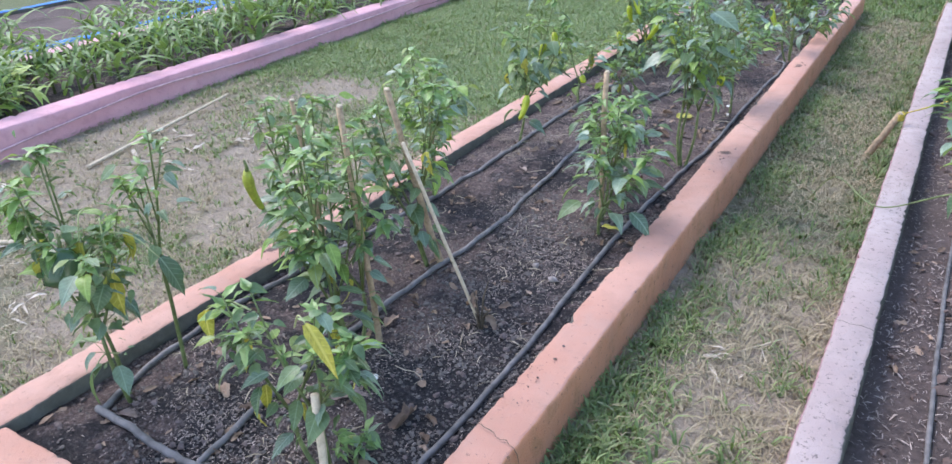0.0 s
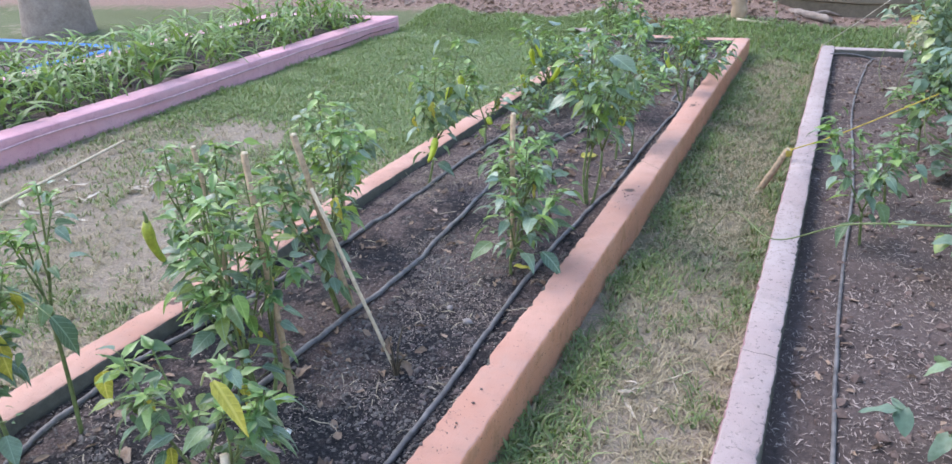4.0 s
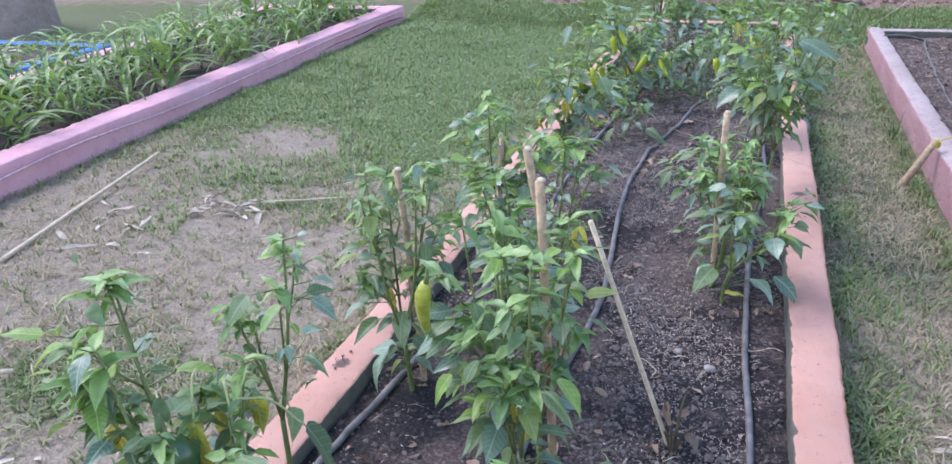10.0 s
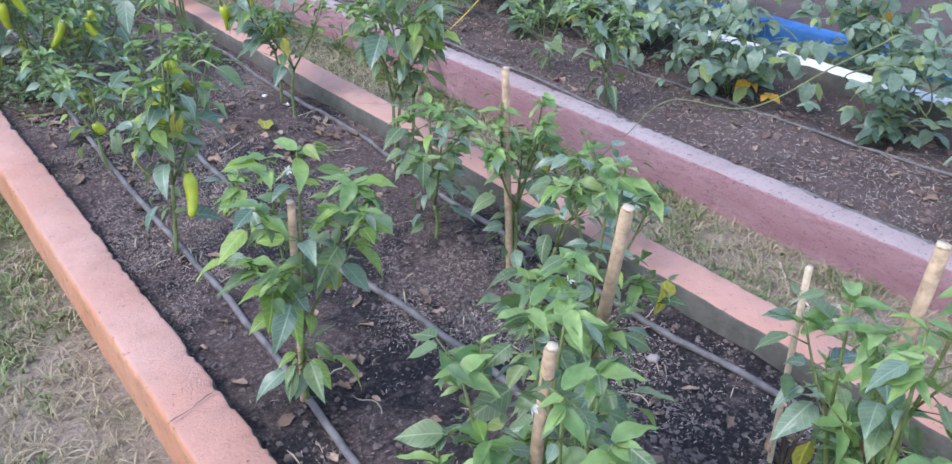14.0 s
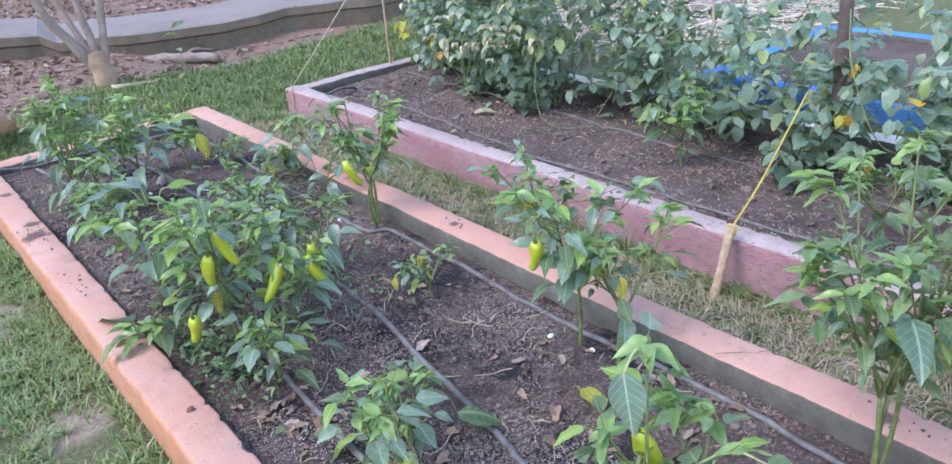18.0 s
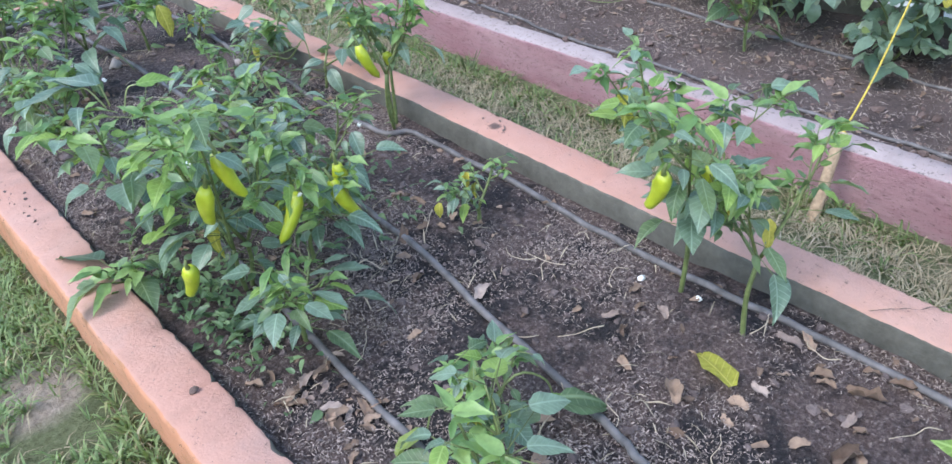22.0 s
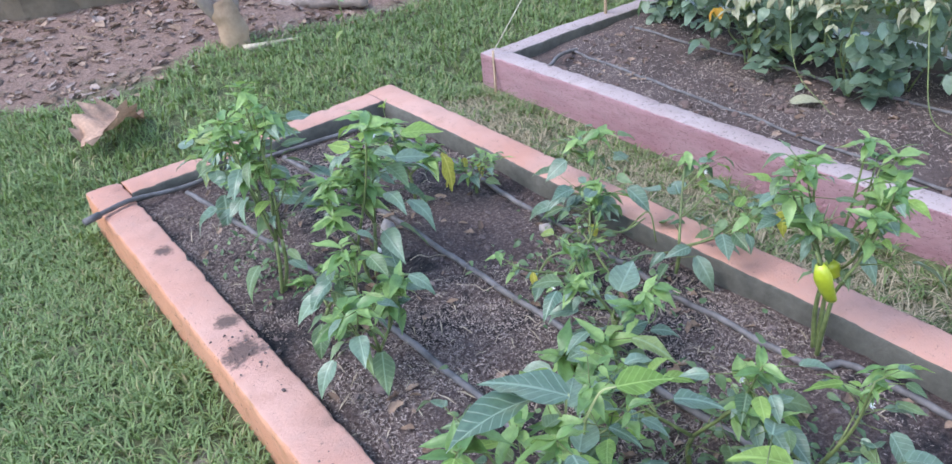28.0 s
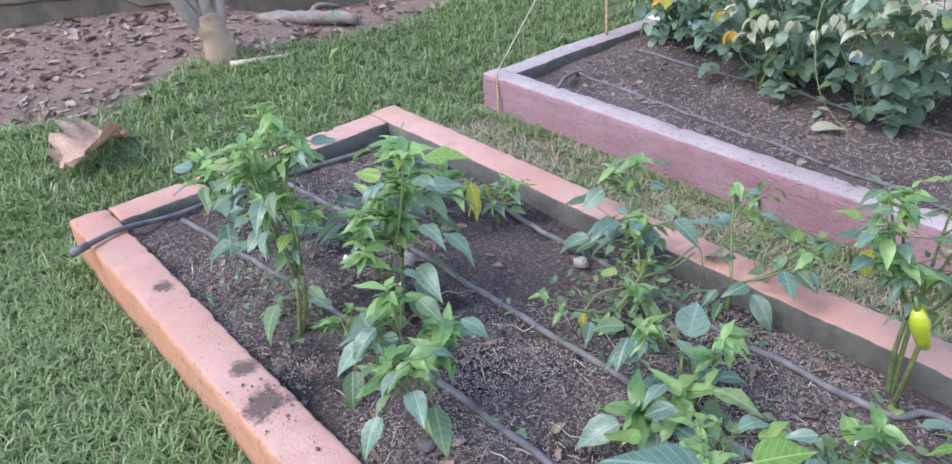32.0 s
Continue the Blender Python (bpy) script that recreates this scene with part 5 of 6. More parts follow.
rv = random.Random(91)
for k, (vx, vy) in enumerate(((0.86, 5.24), (0.95, 5.1), (0.78, 5.3), (1.0, 5.35), (0.7, 4.9))):
    a = rv.uniform(0, 6.28)
    pts = [Vector((vx, vy, soil_z(vx, vy) + 0.02))]
    for i in range(4):
        a += rv.uniform(-0.8, 0.8)
        q = pts[-1] + Vector((math.cos(a) * 0.07, math.sin(a) * 0.07, 0))
        q.x = min(max(q.x, 0.2), 1.15)
        q.z = soil_z(q.x, q.y) + rv.uniform(0.03, 0.16)
        pts.append(q)
    tagged(new("pepper_vine", Tube().add(curve_points(pts, 24), 0.004, 0.002, 6).mesh("pepper_vine", STEM)), "thin yellow-green stem arching over the soil", "vine", "sprawling stems")

# stakes, strings and posts of the bean bed
stake((1.74, 3.5, -0.05), (1.853, 3.52, 0.17), 0.024, 0.02, "weathered wooden peg leaning against the pink kerb")
rope = thing("rope", 1.853, 3.52, 0.165, "yellow rope knotted on a peg and pulled up tight", "rope")
part("line", Tube().add(curve_points([(0, 0, 0), (0.225, 0.03, 0.1), (0.62, 0.1, 0.31)], 20), 0.0032, 0.0032, 6).mesh("line", ROPE), rope)
kn = Tube()
for i in range(4):
    kn.add([Vector((0.016 * math.cos(a), 0.016 * math.sin(a), -0.02 + 0.008 * i + 0.004 * math.sin(a))) for a in [j * 6.283 / 10 for j in range(11)]], 0.0035, 0.0035, 5)
part("knot", kn.mesh("knot", ROPE), rope)
stake((1.86, 6.78, -0.07), (1.905, 6.84, 0.13), 0.007, 0.006, "thin stick beside the corner of the pink kerb")
tagged(new("string", Tube().add([(1.905, 6.84, 0.12), (2.1, 6.88, 0.27), (2.5, 6.95, 0.6)], 0.0025, 0.0025, 5).mesh("string", STRING)), "thin pale string tied to a stick", "string")
stake((2.72, 6.88, -0.05), (2.74, 6.9, 0.95), 0.012, 0.01, "upright wooden trellis pole", name="trellis_pole")
stake((2.85, 3.66, -0.02), (2.84, 3.7, 1.15), 0.03, 0.028, "dark weathered trellis post", DARK_BARK, 8, "trellis_post")
for k, (px, py) in enumerate(((3.1, 5.3), (3.15, 4.5), (3.05, 2.9), (3.2, 5.95))):
    stake((px, py, -0.02), (px + 0.04, py + 0.05, 1.2), 0.009, 0.007, "thin pale upright bean pole", PALE_WOOD, 6, "bean_pole")

# ---- leafy plants of the mauve bed ----


def blade(rnd, length, w, droop, rows=5):
    v, f = [], []
    for i in range(rows + 1):
        t = i / rows
        ang = droop * t
        y = math.sin(ang) / droop * length
        z = (1 - math.cos(ang)) / droop * length
        ww = w * 0.5 * (1 - t) ** 0.6 if t > 0.25 else w * 0.5 * (0.6 + 1.4 * t)
        v += [(-ww, y, -z + ww * 0.4), (0, y, -z), (ww, y, -z + ww * 0.4)]
    for i in range(rows):
        q = i * 3
        f += [(q, q + 1, q + 4, q + 3), (q + 1, q + 2, q + 5, q + 4)]
    return v, f


rg = random.Random(4)
MAIZE_BLADES = [mesh("blade", *blade(rg, 1.0, w, d), MAIZE) for w, d in ((0.14, 1.2), (0.12, 1.7), (0.16, 0.8), (0.11, 2.2))]


def leafy_clump(x, y, h, seed, proto=None):
    rnd = random.Random(seed)
    z0 = soil3_z(x, y)
    root = thing("broad_grass_plant", x, y, z0, "broad-bladed green grass plant with arching leaves", "leafy plant", "leafy bed plants")
    items = []
    for s in range(3):
        sx, sy = rnd.gauss(0, 0.05), rnd.gauss(0, 0.05)
        for i in range(7):
            zz = h * (0.15 + 0.8 * i / 7)
            items.append((rnd.choice(MAIZE_BLADES), leaf_pose(Vector((sx, sy, zz)), i * 2.4 + rnd.uniform(-0.5, 0.5), rnd.uniform(0.4, 1.1), rnd.uniform(-0.3, 0.3), h * rnd.uniform(0.5, 0.85))))
    part("leaf_tuft", joined("leaf_tuft", items, MAIZE), root)
    part("stalk", Tube().add([(0, 0, -0.02), (0, 0, h * 0.95)], 0.008, 0.003, 6).mesh("stalk", STEM), root)
    return root


kinds = [leafy_clump(-2.7 - 0.28 * k, 1.0 + 0.35 * k, 0.26 + 0.03 * k, 90 + k) for k in range(4)]
for j in range(34):
    for i in range(4):
        xx, yy = -2.62 - 0.3 * i + rg.uniform(-0.1, 0.1), -0.6 + 0.22 * j + rg.uniform(-0.08, 0.08)
        if yy < 6.8 and rg.random() < 0.86:
            src = rg.choice(kinds)
            s = rg.uniform(0.95, 1.45)
            c = copy_thing(src, Matrix.Translation((xx, yy, soil3_z(xx, yy))) @ Matrix.Rotation(rg.uniform(0, 6.28), 4, "Z"))
            c.scale = (s, s, s)

lime = thing("variegated_plant", -2.72, 1.75, soil3_z(-2.72, 1.75), "pale lime variegated leafy plant in the mauve bed", "leafy plant")
LIME_LEAF = leaf_mesh("lime_leaf", LIME, width=0.3, fold=0.3, droop=0.8, seed=77)
for k in range(46):
    a = rg.uniform(0, 6.28)
    part("leaf", LIME_LEAF, lime, m=leaf_pose(Vector((rg.gauss(0, 0.1), rg.gauss(0, 0.14), rg.uniform(0.08, 0.34))), a, rg.uniform(-0.3, 0.6), rg.uniform(-0.4, 0.4), rg.uniform(0.1, 0.17)))
part("stem", Tube().add([(0, 0, -0.02), (0, 0, 0.3)], 0.008, 0.004, 6).mesh("stem", STEM), lime)

# ---- trees ----
tree = thing("small_tree", 1.07, 7.95, ground_z(1.07, 7.95), "small tree with three grey stems on a tan swollen base", "tree")
base = Tube().add(curve_points([(0.02, 0, -0.06), (0.015, 0, 0.02), (0.0, 0.0, 0.1), (-0.01, 0.01, 0.17), (-0.02, 0.02, 0.23)], 14), 0.088, 0.062, 16)
base.v = [p + Vector((p.x, p.y, 0)) * 0.28 * noise.noise(p * 14.0) + Vector((0, 0, 0.03 * noise.noise(p * 9.0))) for p in base.v]
part("trunk_base", base.mesh("trunk_base", TAN_BARK), tree, "pale tan trunk base")
for k, (dx, dy, r) in enumerate(((-0.27, 0.05, 0.036), (-0.13, 0.16, 0.026), (-0.03, 0.06, 0.03), (0.14, 0.1, 0.03))):
    limb = Tube().add(curve_points([(0.01 + dx * 0.06, 0.01, 0.09), (dx * 0.5, dy * 0.3, 0.32), (dx, dy, 0.62), (dx * 1.5, dy * 1.4, 1.2), (dx * 2.6, dy * 2, 2.4)], 22), r, r * 0.6, 10)
    limb.v = [p + Vector((1, 0.6, 0)) * 0.012 * noise.noise(p * 7.0 + Vector((k, 0, 0))) for p in limb.v]
    part("limb", limb.mesh("limb", GREY_BARK), tree)
dark = thing("tree_trunk", -6.35, 6.0, ground_z(-6.35, 6.0), "dark thick tree trunk behind the beds", "tree")
part("trunk", Tube().add(curve_points([(0, 0, -0.1), (0.02, 0, 0.4), (0.05, 0.05, 1.4), (0.0, 0.1, 3.0)], 14), 0.42, 0.26, 16).mesh("trunk", GREY_BARK), dark)
far = thing("tree_trunk", 4.9, 7.2, ground_z(4.9, 7.2), "thin grey tree trunk beyond the bean bed", "tree")
part("trunk", Tube().add(curve_points([(0, 0, -0.1), (0.05, 0, 0.9), (0.0, 0.05, 2.4)], 12), 0.06, 0.045, 10).mesh("trunk", GREY_BARK), far)

# ---- fallen things ----


def big_leaf(x, y, z, s, turn, label, mat=BIG_DEAD, lobes=5, curl=0.9):
    v, f = [], []
    rows, cols = 14, 8
    for i in range(rows + 1):
        t = i / rows
        w = 0.42 * math.sin(math.pi * (0.05 + 0.93 * t) ** 0.8) * (1 + 0.28 * math.sin(lobes * 2 * math.pi * t))
        for j in range(cols + 1):
            u = j / cols * 2 - 1
            zz = curl * 0.55 * abs(u) ** 1.5 * w + 0.1 * math.sin(3.1 * t + 0.4) + 0.05 * curl * math.sin(9 * t + 4 * u) + 0.1 * curl * noise.noise(Vector((u * 2.5, t * 5, lobes)))
            v.append((u * w * (1 - 0.2 * abs(u)), t + 0.03 * math.sin(7 * u + 5 * t), zz))
    for i in range(rows):
        for j in range(cols):
            q = i * (cols + 1) + j
            f.append((q, q + 1, q + cols + 2, q + cols + 1))
    lo = min(p[2] for p in v)
    v = [(p[0], p[1], p[2] - lo) for p in v]
    ob = new("fallen_leaf", mesh("fallen_leaf", v, f, mat))
    ob.matrix_basis = Matrix.Translation((x, y, z)) @ Matrix.Rotation(turn, 4, "Z") @ Matrix.Scale(s, 4)
    return tagged(ob, label, "fallen leaf")


big_leaf(0.12, 7.3, ground_z(0.12, 7.3) + 0.03, 0.36, -1.0, "large curled dry brown leaf lying on the grass")
big_leaf(-0.3, 7.2, ground_z(-0.3, 7.2) + 0.015, 0.3, 0.7, "flat dry brown leaf lying on the grass", DEAD_GREY, 4, 0.3)
big_leaf(2.371, 5.538, soil2_z(2.371, 5.538) + 0.006, 0.13, -2.2, "pale yellow fallen leaf on the bean bed soil", PALE_LEAF, 0, 0.2)
log = thing("dead_branch", 1.72, 8.24, ground_z(1.72, 8.24), "grey piece of dead wood lying in the litter", "branch")
wood = Tube().add(curve_points([(-0.2, 0.19, 0.02), (-0.06, 0.06, 0.035), (0.08, -0.04, 0.03), (0.22, -0.19, 0.02)], 16), 0.05, 0.032, 9)
wood.v = [p + Vector((0.02, 0.02, 0.012)) * noise.noise(p * 16.0) for p in wood.v]
part("branch", wood.mesh("branch", GREY_BARK), log)
part("side_branch", Tube().add(curve_points([(0.02, 0.0, 0.03), (0.14, 0.1, 0.06), (0.3, 0.12, 0.02)], 8), 0.018, 0.009, 7).mesh("side_branch", GREY_BARK), log)
stake((1.13, 7.84, ground_z(1.13, 7.84) + 0.02), (1.38, 7.8, ground_z(1.38, 7.8) + 0.015), 0.02, 0.008, "pale split stick lying by the tree", PALE_WOOD, 6, "fallen_stick")

for k, (a, b, r, lab) in enumerate((
    ((-1.72, 1.66, 0.015), (-1.88, 2.74, 0.02), 0.011, "long bleached dry stalk on the lawn"),
    ((-0.72, 2.56, 0.015), (-1.0, 2.38, 0.02), 0.006, "thin dry stalk on the lawn"),
    ((-1.28, 0.9, 0.015), (-1.0, 1.0, 0.02), 0.012, "short pale stick on the lawn"),
    ((1.62, 1.5, 0.0), (1.72, 1.6, 0.0), 0.006, "small dry stalk on the grass"),
)):
    a, b = (a[0], a[1], ground_z(a[0], a[1]) + a[2]), (b[0], b[1], ground_z(b[0], b[1]) + b[2] + 0.02)
    stake(a, b, r, r * 0.7, lab, PALE_WOOD, 6, "dry_stalk")

# dry leaves on the bed, each by itself
dry = [(0.7, 3.82, 0.08, 0.3), (0.858, 3.24, 0.155, 1.15), (0.9, 3.0, 0.1, 3.0), (1.02, 3.08, 0.09, 5.0), (1.06, 3.2, 0.08, 1.4), (0.75, 3.3, 0.08, 0.6), (0.82, 2.95, 0.08, 1.9), (0.72, 4.1, 0.08, 1.1), (0.75, 0.64, 0.12, 0.6), (0.965, 0.62, 0.12, 1.5), (0.656, 1.0, 0.08, 1.4), (0.5, 0.5, 0.08, 2.5), (0.3, 0.32, 0.07, 0.2), (1.0, 1.9, 0.08, 0.3), (0.55, 1.2, 0.08, 3.3)]
dry += [(0.6, 2.9, 0.07, 1.5), (0.45, 2.3, 0.07, 5.5), (0.62, 3.1, 0.07, 2.0), (0.2, 3.25, 0.08, 4.4), (0.95, 5.1, 0.08, 1.0), (0.6, 5.5, 0.06, 2.0), (1.0, 4.9, 0.07, 3.1), (0.9, 4.55, 0.07, 0.7), (0.45, 6.2, 0.06, 1.0)]
# heaps of withered leaves at the feet of the plants
for hx, hy, hr, hn in ((0.29, 3.82, 0.075, 26), (1.0, 3.12, 0.1, 9), (0.95, 3.55, 0.07, 6), (0.5, 2.9, 0.12, 6), (0.35, 4.45, 0.1, 6)):
    dry += [(min(max(hx + rg.gauss(0, hr * 0.7), K + 0.05), W - K - 0.05), hy + rg.gauss(0, hr), rg.uniform(0.03, 0.065), rg.uniform(0, 6.28)) for _ in range(hn)]
for k, (x, y, s, a) in enumerate(dry):
    fresh = k in (1, 13)
    pick = YELLOWS[1] if fresh else (GREYS[k % 4] if k % 4 == 0 else DEADS[k % 6])
    ob = new("dry_leaf", pick)
    ob.matrix_basis = leaf_pose(Vector((x, y, soil_z(x, y) + (0.02 if fresh else 0.002))), a, rg.uniform(-0.05, 0.15), rg.uniform(-0.25, 0.25), s if fresh else s * 0.8)
    tagged(ob, "yellow fallen pepper leaf on the soil" if fresh else ("greyish curled dry leaf on the soil" if k % 4 == 0 else "crumpled reddish-brown dry leaf on the soil"), "dry leaf", "dry leaves on the bed")
yl = new("dry_leaf", YELLOWS[1])
yl.matrix_basis = leaf_pose(Vector((0.985, 0.38, soil_z(0.985, 0.38) + 0.012)), 0.1, 0.0, 0.2, 0.13)
tagged(yl, "yellow fallen pepper leaf at the foot of a plant", "dry leaf", "dry leaves on the bed")

rb = random.Random(12)
for x, y, r, lab in ((0.68, 5.87, 0.032, "grey stone on the soil"), (1.03, 5.5, 0.035, "grey stone on the soil"), (0.33, 5.5, 0.03, "brown clod on the soil"), (0.27, 5.25, 0.022, "brown clod on the soil"), (0.99, 1.5, 0.02, "small stone on the soil"), (0.9, 1.55, 0.016, "small stone on the soil"), (0.55, 6.0, 0.018, "white pebble on the soil"), (0.80, 0.77, 0.01, "white pebble on the soil"), (0.6, 5.8, 0.012, "white pebble on the soil"), (1.03, 3.59, 0.01, "white eggshell bit on the soil"), (1.06, 3.45, 0.009, "white eggshell bit on the soil")):
    v, f = [], []
    blob(v, f, (0, 0, 0), r, rb)
    ob = new("stone", mesh("stone", v, f, FLOWER if "white" in lab else (CLOD if "clod" in lab else STONE)))
    ob.location = (x, y, soil_z(x, y) + r * 0.35)
    tagged(ob, lab, "stone", "stones on the bed")
v, f = [], []
blob(v, f, (0, 0, 0), 0.015, rb, 0.55)
ob = new("clod", mesh("clod", v, f, RED_CLOD))
ob.location = (0.078, 3.972, TOP + 0.004)
tagged(ob, "crumbled reddish lump of soil on the kerb", "clod")

# ---- loose stuff ----


def scatter_blobs(name, n, pick, mat, label, seed):
    rnd = random.Random(seed)
    v, f = [], []
    for _ in range(n):
        x, y, z, r = pick(rnd)
        blob(v, f, (x, y, z), r, rnd)
    tagged(new(name, mesh(name, v, f, mat, False)), label, "crumbs", kind="stuff")


def drift(x, y):
    return min(1.0, max(0.03, 0.42 + 1.5 * nz(x, y, 2.2, 7.7) + 0.9 * nz(x, y, 7.0, 1.1)))


def on_near_bed(rnd):
    while True:
        x, y = rnd.uniform(K + 0.01, W - K - 0.01), rnd.uniform(K + 0.02, 2.2)
        if rnd.random() < drift(x + 3.0, y):
            r = 0.0022 + 0.0065 * rnd.random() ** 4
            return x, y, soil_z(x, y) + r * 0.2, r


def on_bed(rnd):
    x, y = rnd.uniform(K + 0.01, W - K - 0.01), rnd.uniform(K + 0.02, L - K - 0.02)
    r = 0.003 + 0.01 * rnd.random() ** 5
    return x, y, soil_z(x, y) + r * 0.2, r


scatter_blobs("soil_clods", 5500, on_bed, CLOD, "crumbly clods of dark soil", 5)
scatter_blobs("soil_clods", 9000, on_near_bed, GREY_CLOD, "dusty grey crumbs of dry soil at the bed's end", 45)


def on_bean_bed(rnd):
    x, y = rnd.uniform(2.0, 2.95), rnd.uniform(0.5, 6.75)
    r = 0.005 + 0.018 * rnd.random() ** 4
    return x, y, soil2_z(x, y) + r * 0.2, r


scatter_blobs("soil_clods", 1800, on_bean_bed, RED_CLOD, "reddish crumbs of dry soil in the bean bed", 35)


def on_kerb(rnd):
    spots = ((0.064, 1.617, 0.05, 1.0), (0.045, 5.56, 0.05, 2.2), (0.08, 5.6, 0.05, 1.0), (1.246, 4.312, 0.03, 1.2), (0.052, 1.144, 0.035, 0.7), (1.22, 0.9, 0.04, 2.0), (1.24, 2.6, 0.04, 2.5), (0.06, 5.0, 0.04, 2.0))
    x, y, s, k = rnd.choice(spots)
    x += rnd.gauss(0, s * 0.5)
    y += rnd.gauss(0, s * k)
    x = min(max(x, 0.012), K - 0.008) if x < 0.6 else min(max(x, W - K + 0.008), W - 0.012)
    r = 0.0012 + 0.004 * rnd.random() ** 3
    return x, y, TOP + r * 0.5 + 0.003, r


scatter_blobs("kerb_crumbs", 200, on_kerb, CLOD, "dark soil crumbs spilled on the kerb", 6)


def flat_bits(name, n, pick, mat, label, seed, meshes, lift=0.004):
    rnd = random.Random(seed)
    items = []
    for _ in range(n):
        x, y, z, s = pick(rnd)
        items.append((rnd.choice(meshes), leaf_pose(Vector((x, y, z + lift)), rnd.uniform(0, 6.28), rnd.uniform(-0.15, 0.25), rnd.uniform(-0.5, 0.5), s)))
    tagged(new(name, joined(name, items, mat)), label, "litter", kind="stuff")


SLIVER = [mesh("sliver", [(-0.06, 0, 0), (0.06, 0, 0), (0.05, 0.5, 0.05), (-0.05, 0.5, 0.05), (0, 1, 0)], [(0, 1, 2, 3), (3, 2, 4)], DRYGRASS), mesh("sliver", [(-0.05, 0, 0), (0.05, 0, 0), (0.12, 0.5, 0.08), (0.0, 0.55, 0.08), (0.16, 1, 0)], [(0, 1, 2, 3), (3, 2, 4)], DRYGRASS)]


def chaff(name, n, box, z_fn, thin, size, mat, label, seed):
    """Husks and straw bits strewn flat over the earth; thin(x, y) from 0 to 1 thins them out."""
    rng = np.random.default_rng(seed)
    rnd = random.Random(seed)
    pos = []
    while len(pos) < n:
        x, y = rnd.uniform(box[0], box[1]), rnd.uniform(box[2], box[3])
        if rnd.random() < thin(x, y):
            pos.append((x, y, z_fn(x, y)))
    c = np.array(pos)
    ln = rng.uniform(size[0], size[1], n)[:, None]
    a = rng.uniform(0, 2 * np.pi, n)
    d = np.stack([np.cos(a), np.sin(a), rng.uniform(-0.2, 0.35, n)], 1) * ln
    s = np.stack([-np.sin(a), np.cos(a), rng.uniform(-0.6, 0.6, n)], 1) * (ln * 0.02 + size[2])
    bow = np.array([0, 0, 1.0]) * ln * 0.12
    c = c + np.array([0, 0, 1.0]) * rng.uniform(0.001, 0.005, n)[:, None]
    co = np.stack([c - s * 0.5, c + s * 0.5, c + d * 0.5 + s + bow, c + d * 0.5 - s + bow, c + d], 1).reshape(-1, 3)
    b0 = np.arange(n)[:, None] * 5
    tagged(new(name, bulk(name, co, (b0 + np.array([0, 1, 2, 3, 3, 2, 4])).ravel(), np.tile([4, 3], n), mat)), label, "litter", kind="stuff")


HUSK = leafy("husk", (0.1, 0.078, 0.072), (0.46, 0.375, 0.34), 0.9, 0.05)
chaff("rice_husk", 100000, (K + 0.01, W - K - 0.01, 1.9, L - K - 0.02), soil_z, drift, (0.004, 0.012, 0.0008), HUSK, "thick scatter of dry husks on the soil", 8)
chaff("rice_husk", 9000, (K + 0.01, W - K - 0.01, K + 0.02, 1.9), soil_z, drift, (0.006, 0.013, 0.001), HUSK, "scatter of dry husks on the near soil", 18)
chaff("straw_bits", 900, (K + 0.02, W - K - 0.03, K + 0.04, L - K - 0.04), soil_z, drift, (0.02, 0.06, 0.0006), DRYGRASS, "bits of dry straw on the soil", 28)
chaff("straw_bits", 5000, (-2.15, -0.02, -1.5, 3.6), ground_z, lambda x, y: 0.5 + nz(x, y, 3.0, 4.0), (0.02, 0.07, 0.0009), DRYGRASS, "dry straw bits strewn over bare earth", 29)
chaff("bed_chaff", 26000, (1.97, 2.95, -0.5, 6.8), soil2_z, lambda x, y: 0.5 + nz(x, y, 3.0, 4.0), (0.008, 0.022, 0.0011), HUSK, "dry chaff on the bean bed soil", 33)
chaff("straw_bits", 1600, (1.33, 1.84, -1.0, 6.8), ground_z, lambda x, y: 0.5 + nz(x, y, 3.0, 4.0), (0.02, 0.06, 0.0009), DRYGRASS, "dry straw bits between the beds", 30)
flat_bits("leaf_scraps", 420, lambda r: (lambda x, y: (x, y, soil_z(x, y), r.uniform(0.015, 0.045)))(r.uniform(K + 0.03, W - K - 0.03), r.uniform(K + 0.05, L - K - 0.05)), DEAD, "scraps of dry leaf on the bed", 9, FLATS + DEADS, 0.003)
flat_bits("leaf_scraps", 420, lambda r: (lambda x, y: (x, y, soil2_z(x, y), r.uniform(0.015, 0.045)))(r.uniform(2.0, 3.05), r.uniform(-1, 6.7)), DEAD, "scraps of dry leaf on the bean bed", 10, FLATS + DEADS, 0.003)
flat_bits("bed_husk", 7000, lambda r: (lambda x, y: (x, y, soil2_z(x, y), r.uniform(0.012, 0.035)))(r.uniform(2.0, 3.05), r.uniform(-0.5, 6.7)), HUSK, "dry straw bits on the bean bed", 15, SLIVER)


def in_litter(rnd):
    while True:
        x, y = rnd.uniform(-3.5, 5.5), rnd.uniform(7.5, 12.0)
        if y + 0.35 * nz(x, y, 1.5) > 7.85 + 0.03 * x:
            front = np.interp(x, [-4, -0.25, 0.92, 1.5, 2.14, 3.43, 5.5], [10.4, 9.23, 8.88, 8.52, 8.36, 8.18, 7.9])
            dp = np.interp(x, [-4, -0.25, 0.3, 9], [2.2, 1.6, 1.0, 1.0])
            if y < front - 0.05 or y > front + dp + 0.1:
                return x, y, ground_z(x, y), rnd.uniform(0.025, 0.04 + 0.06 * rnd.random() ** 2)


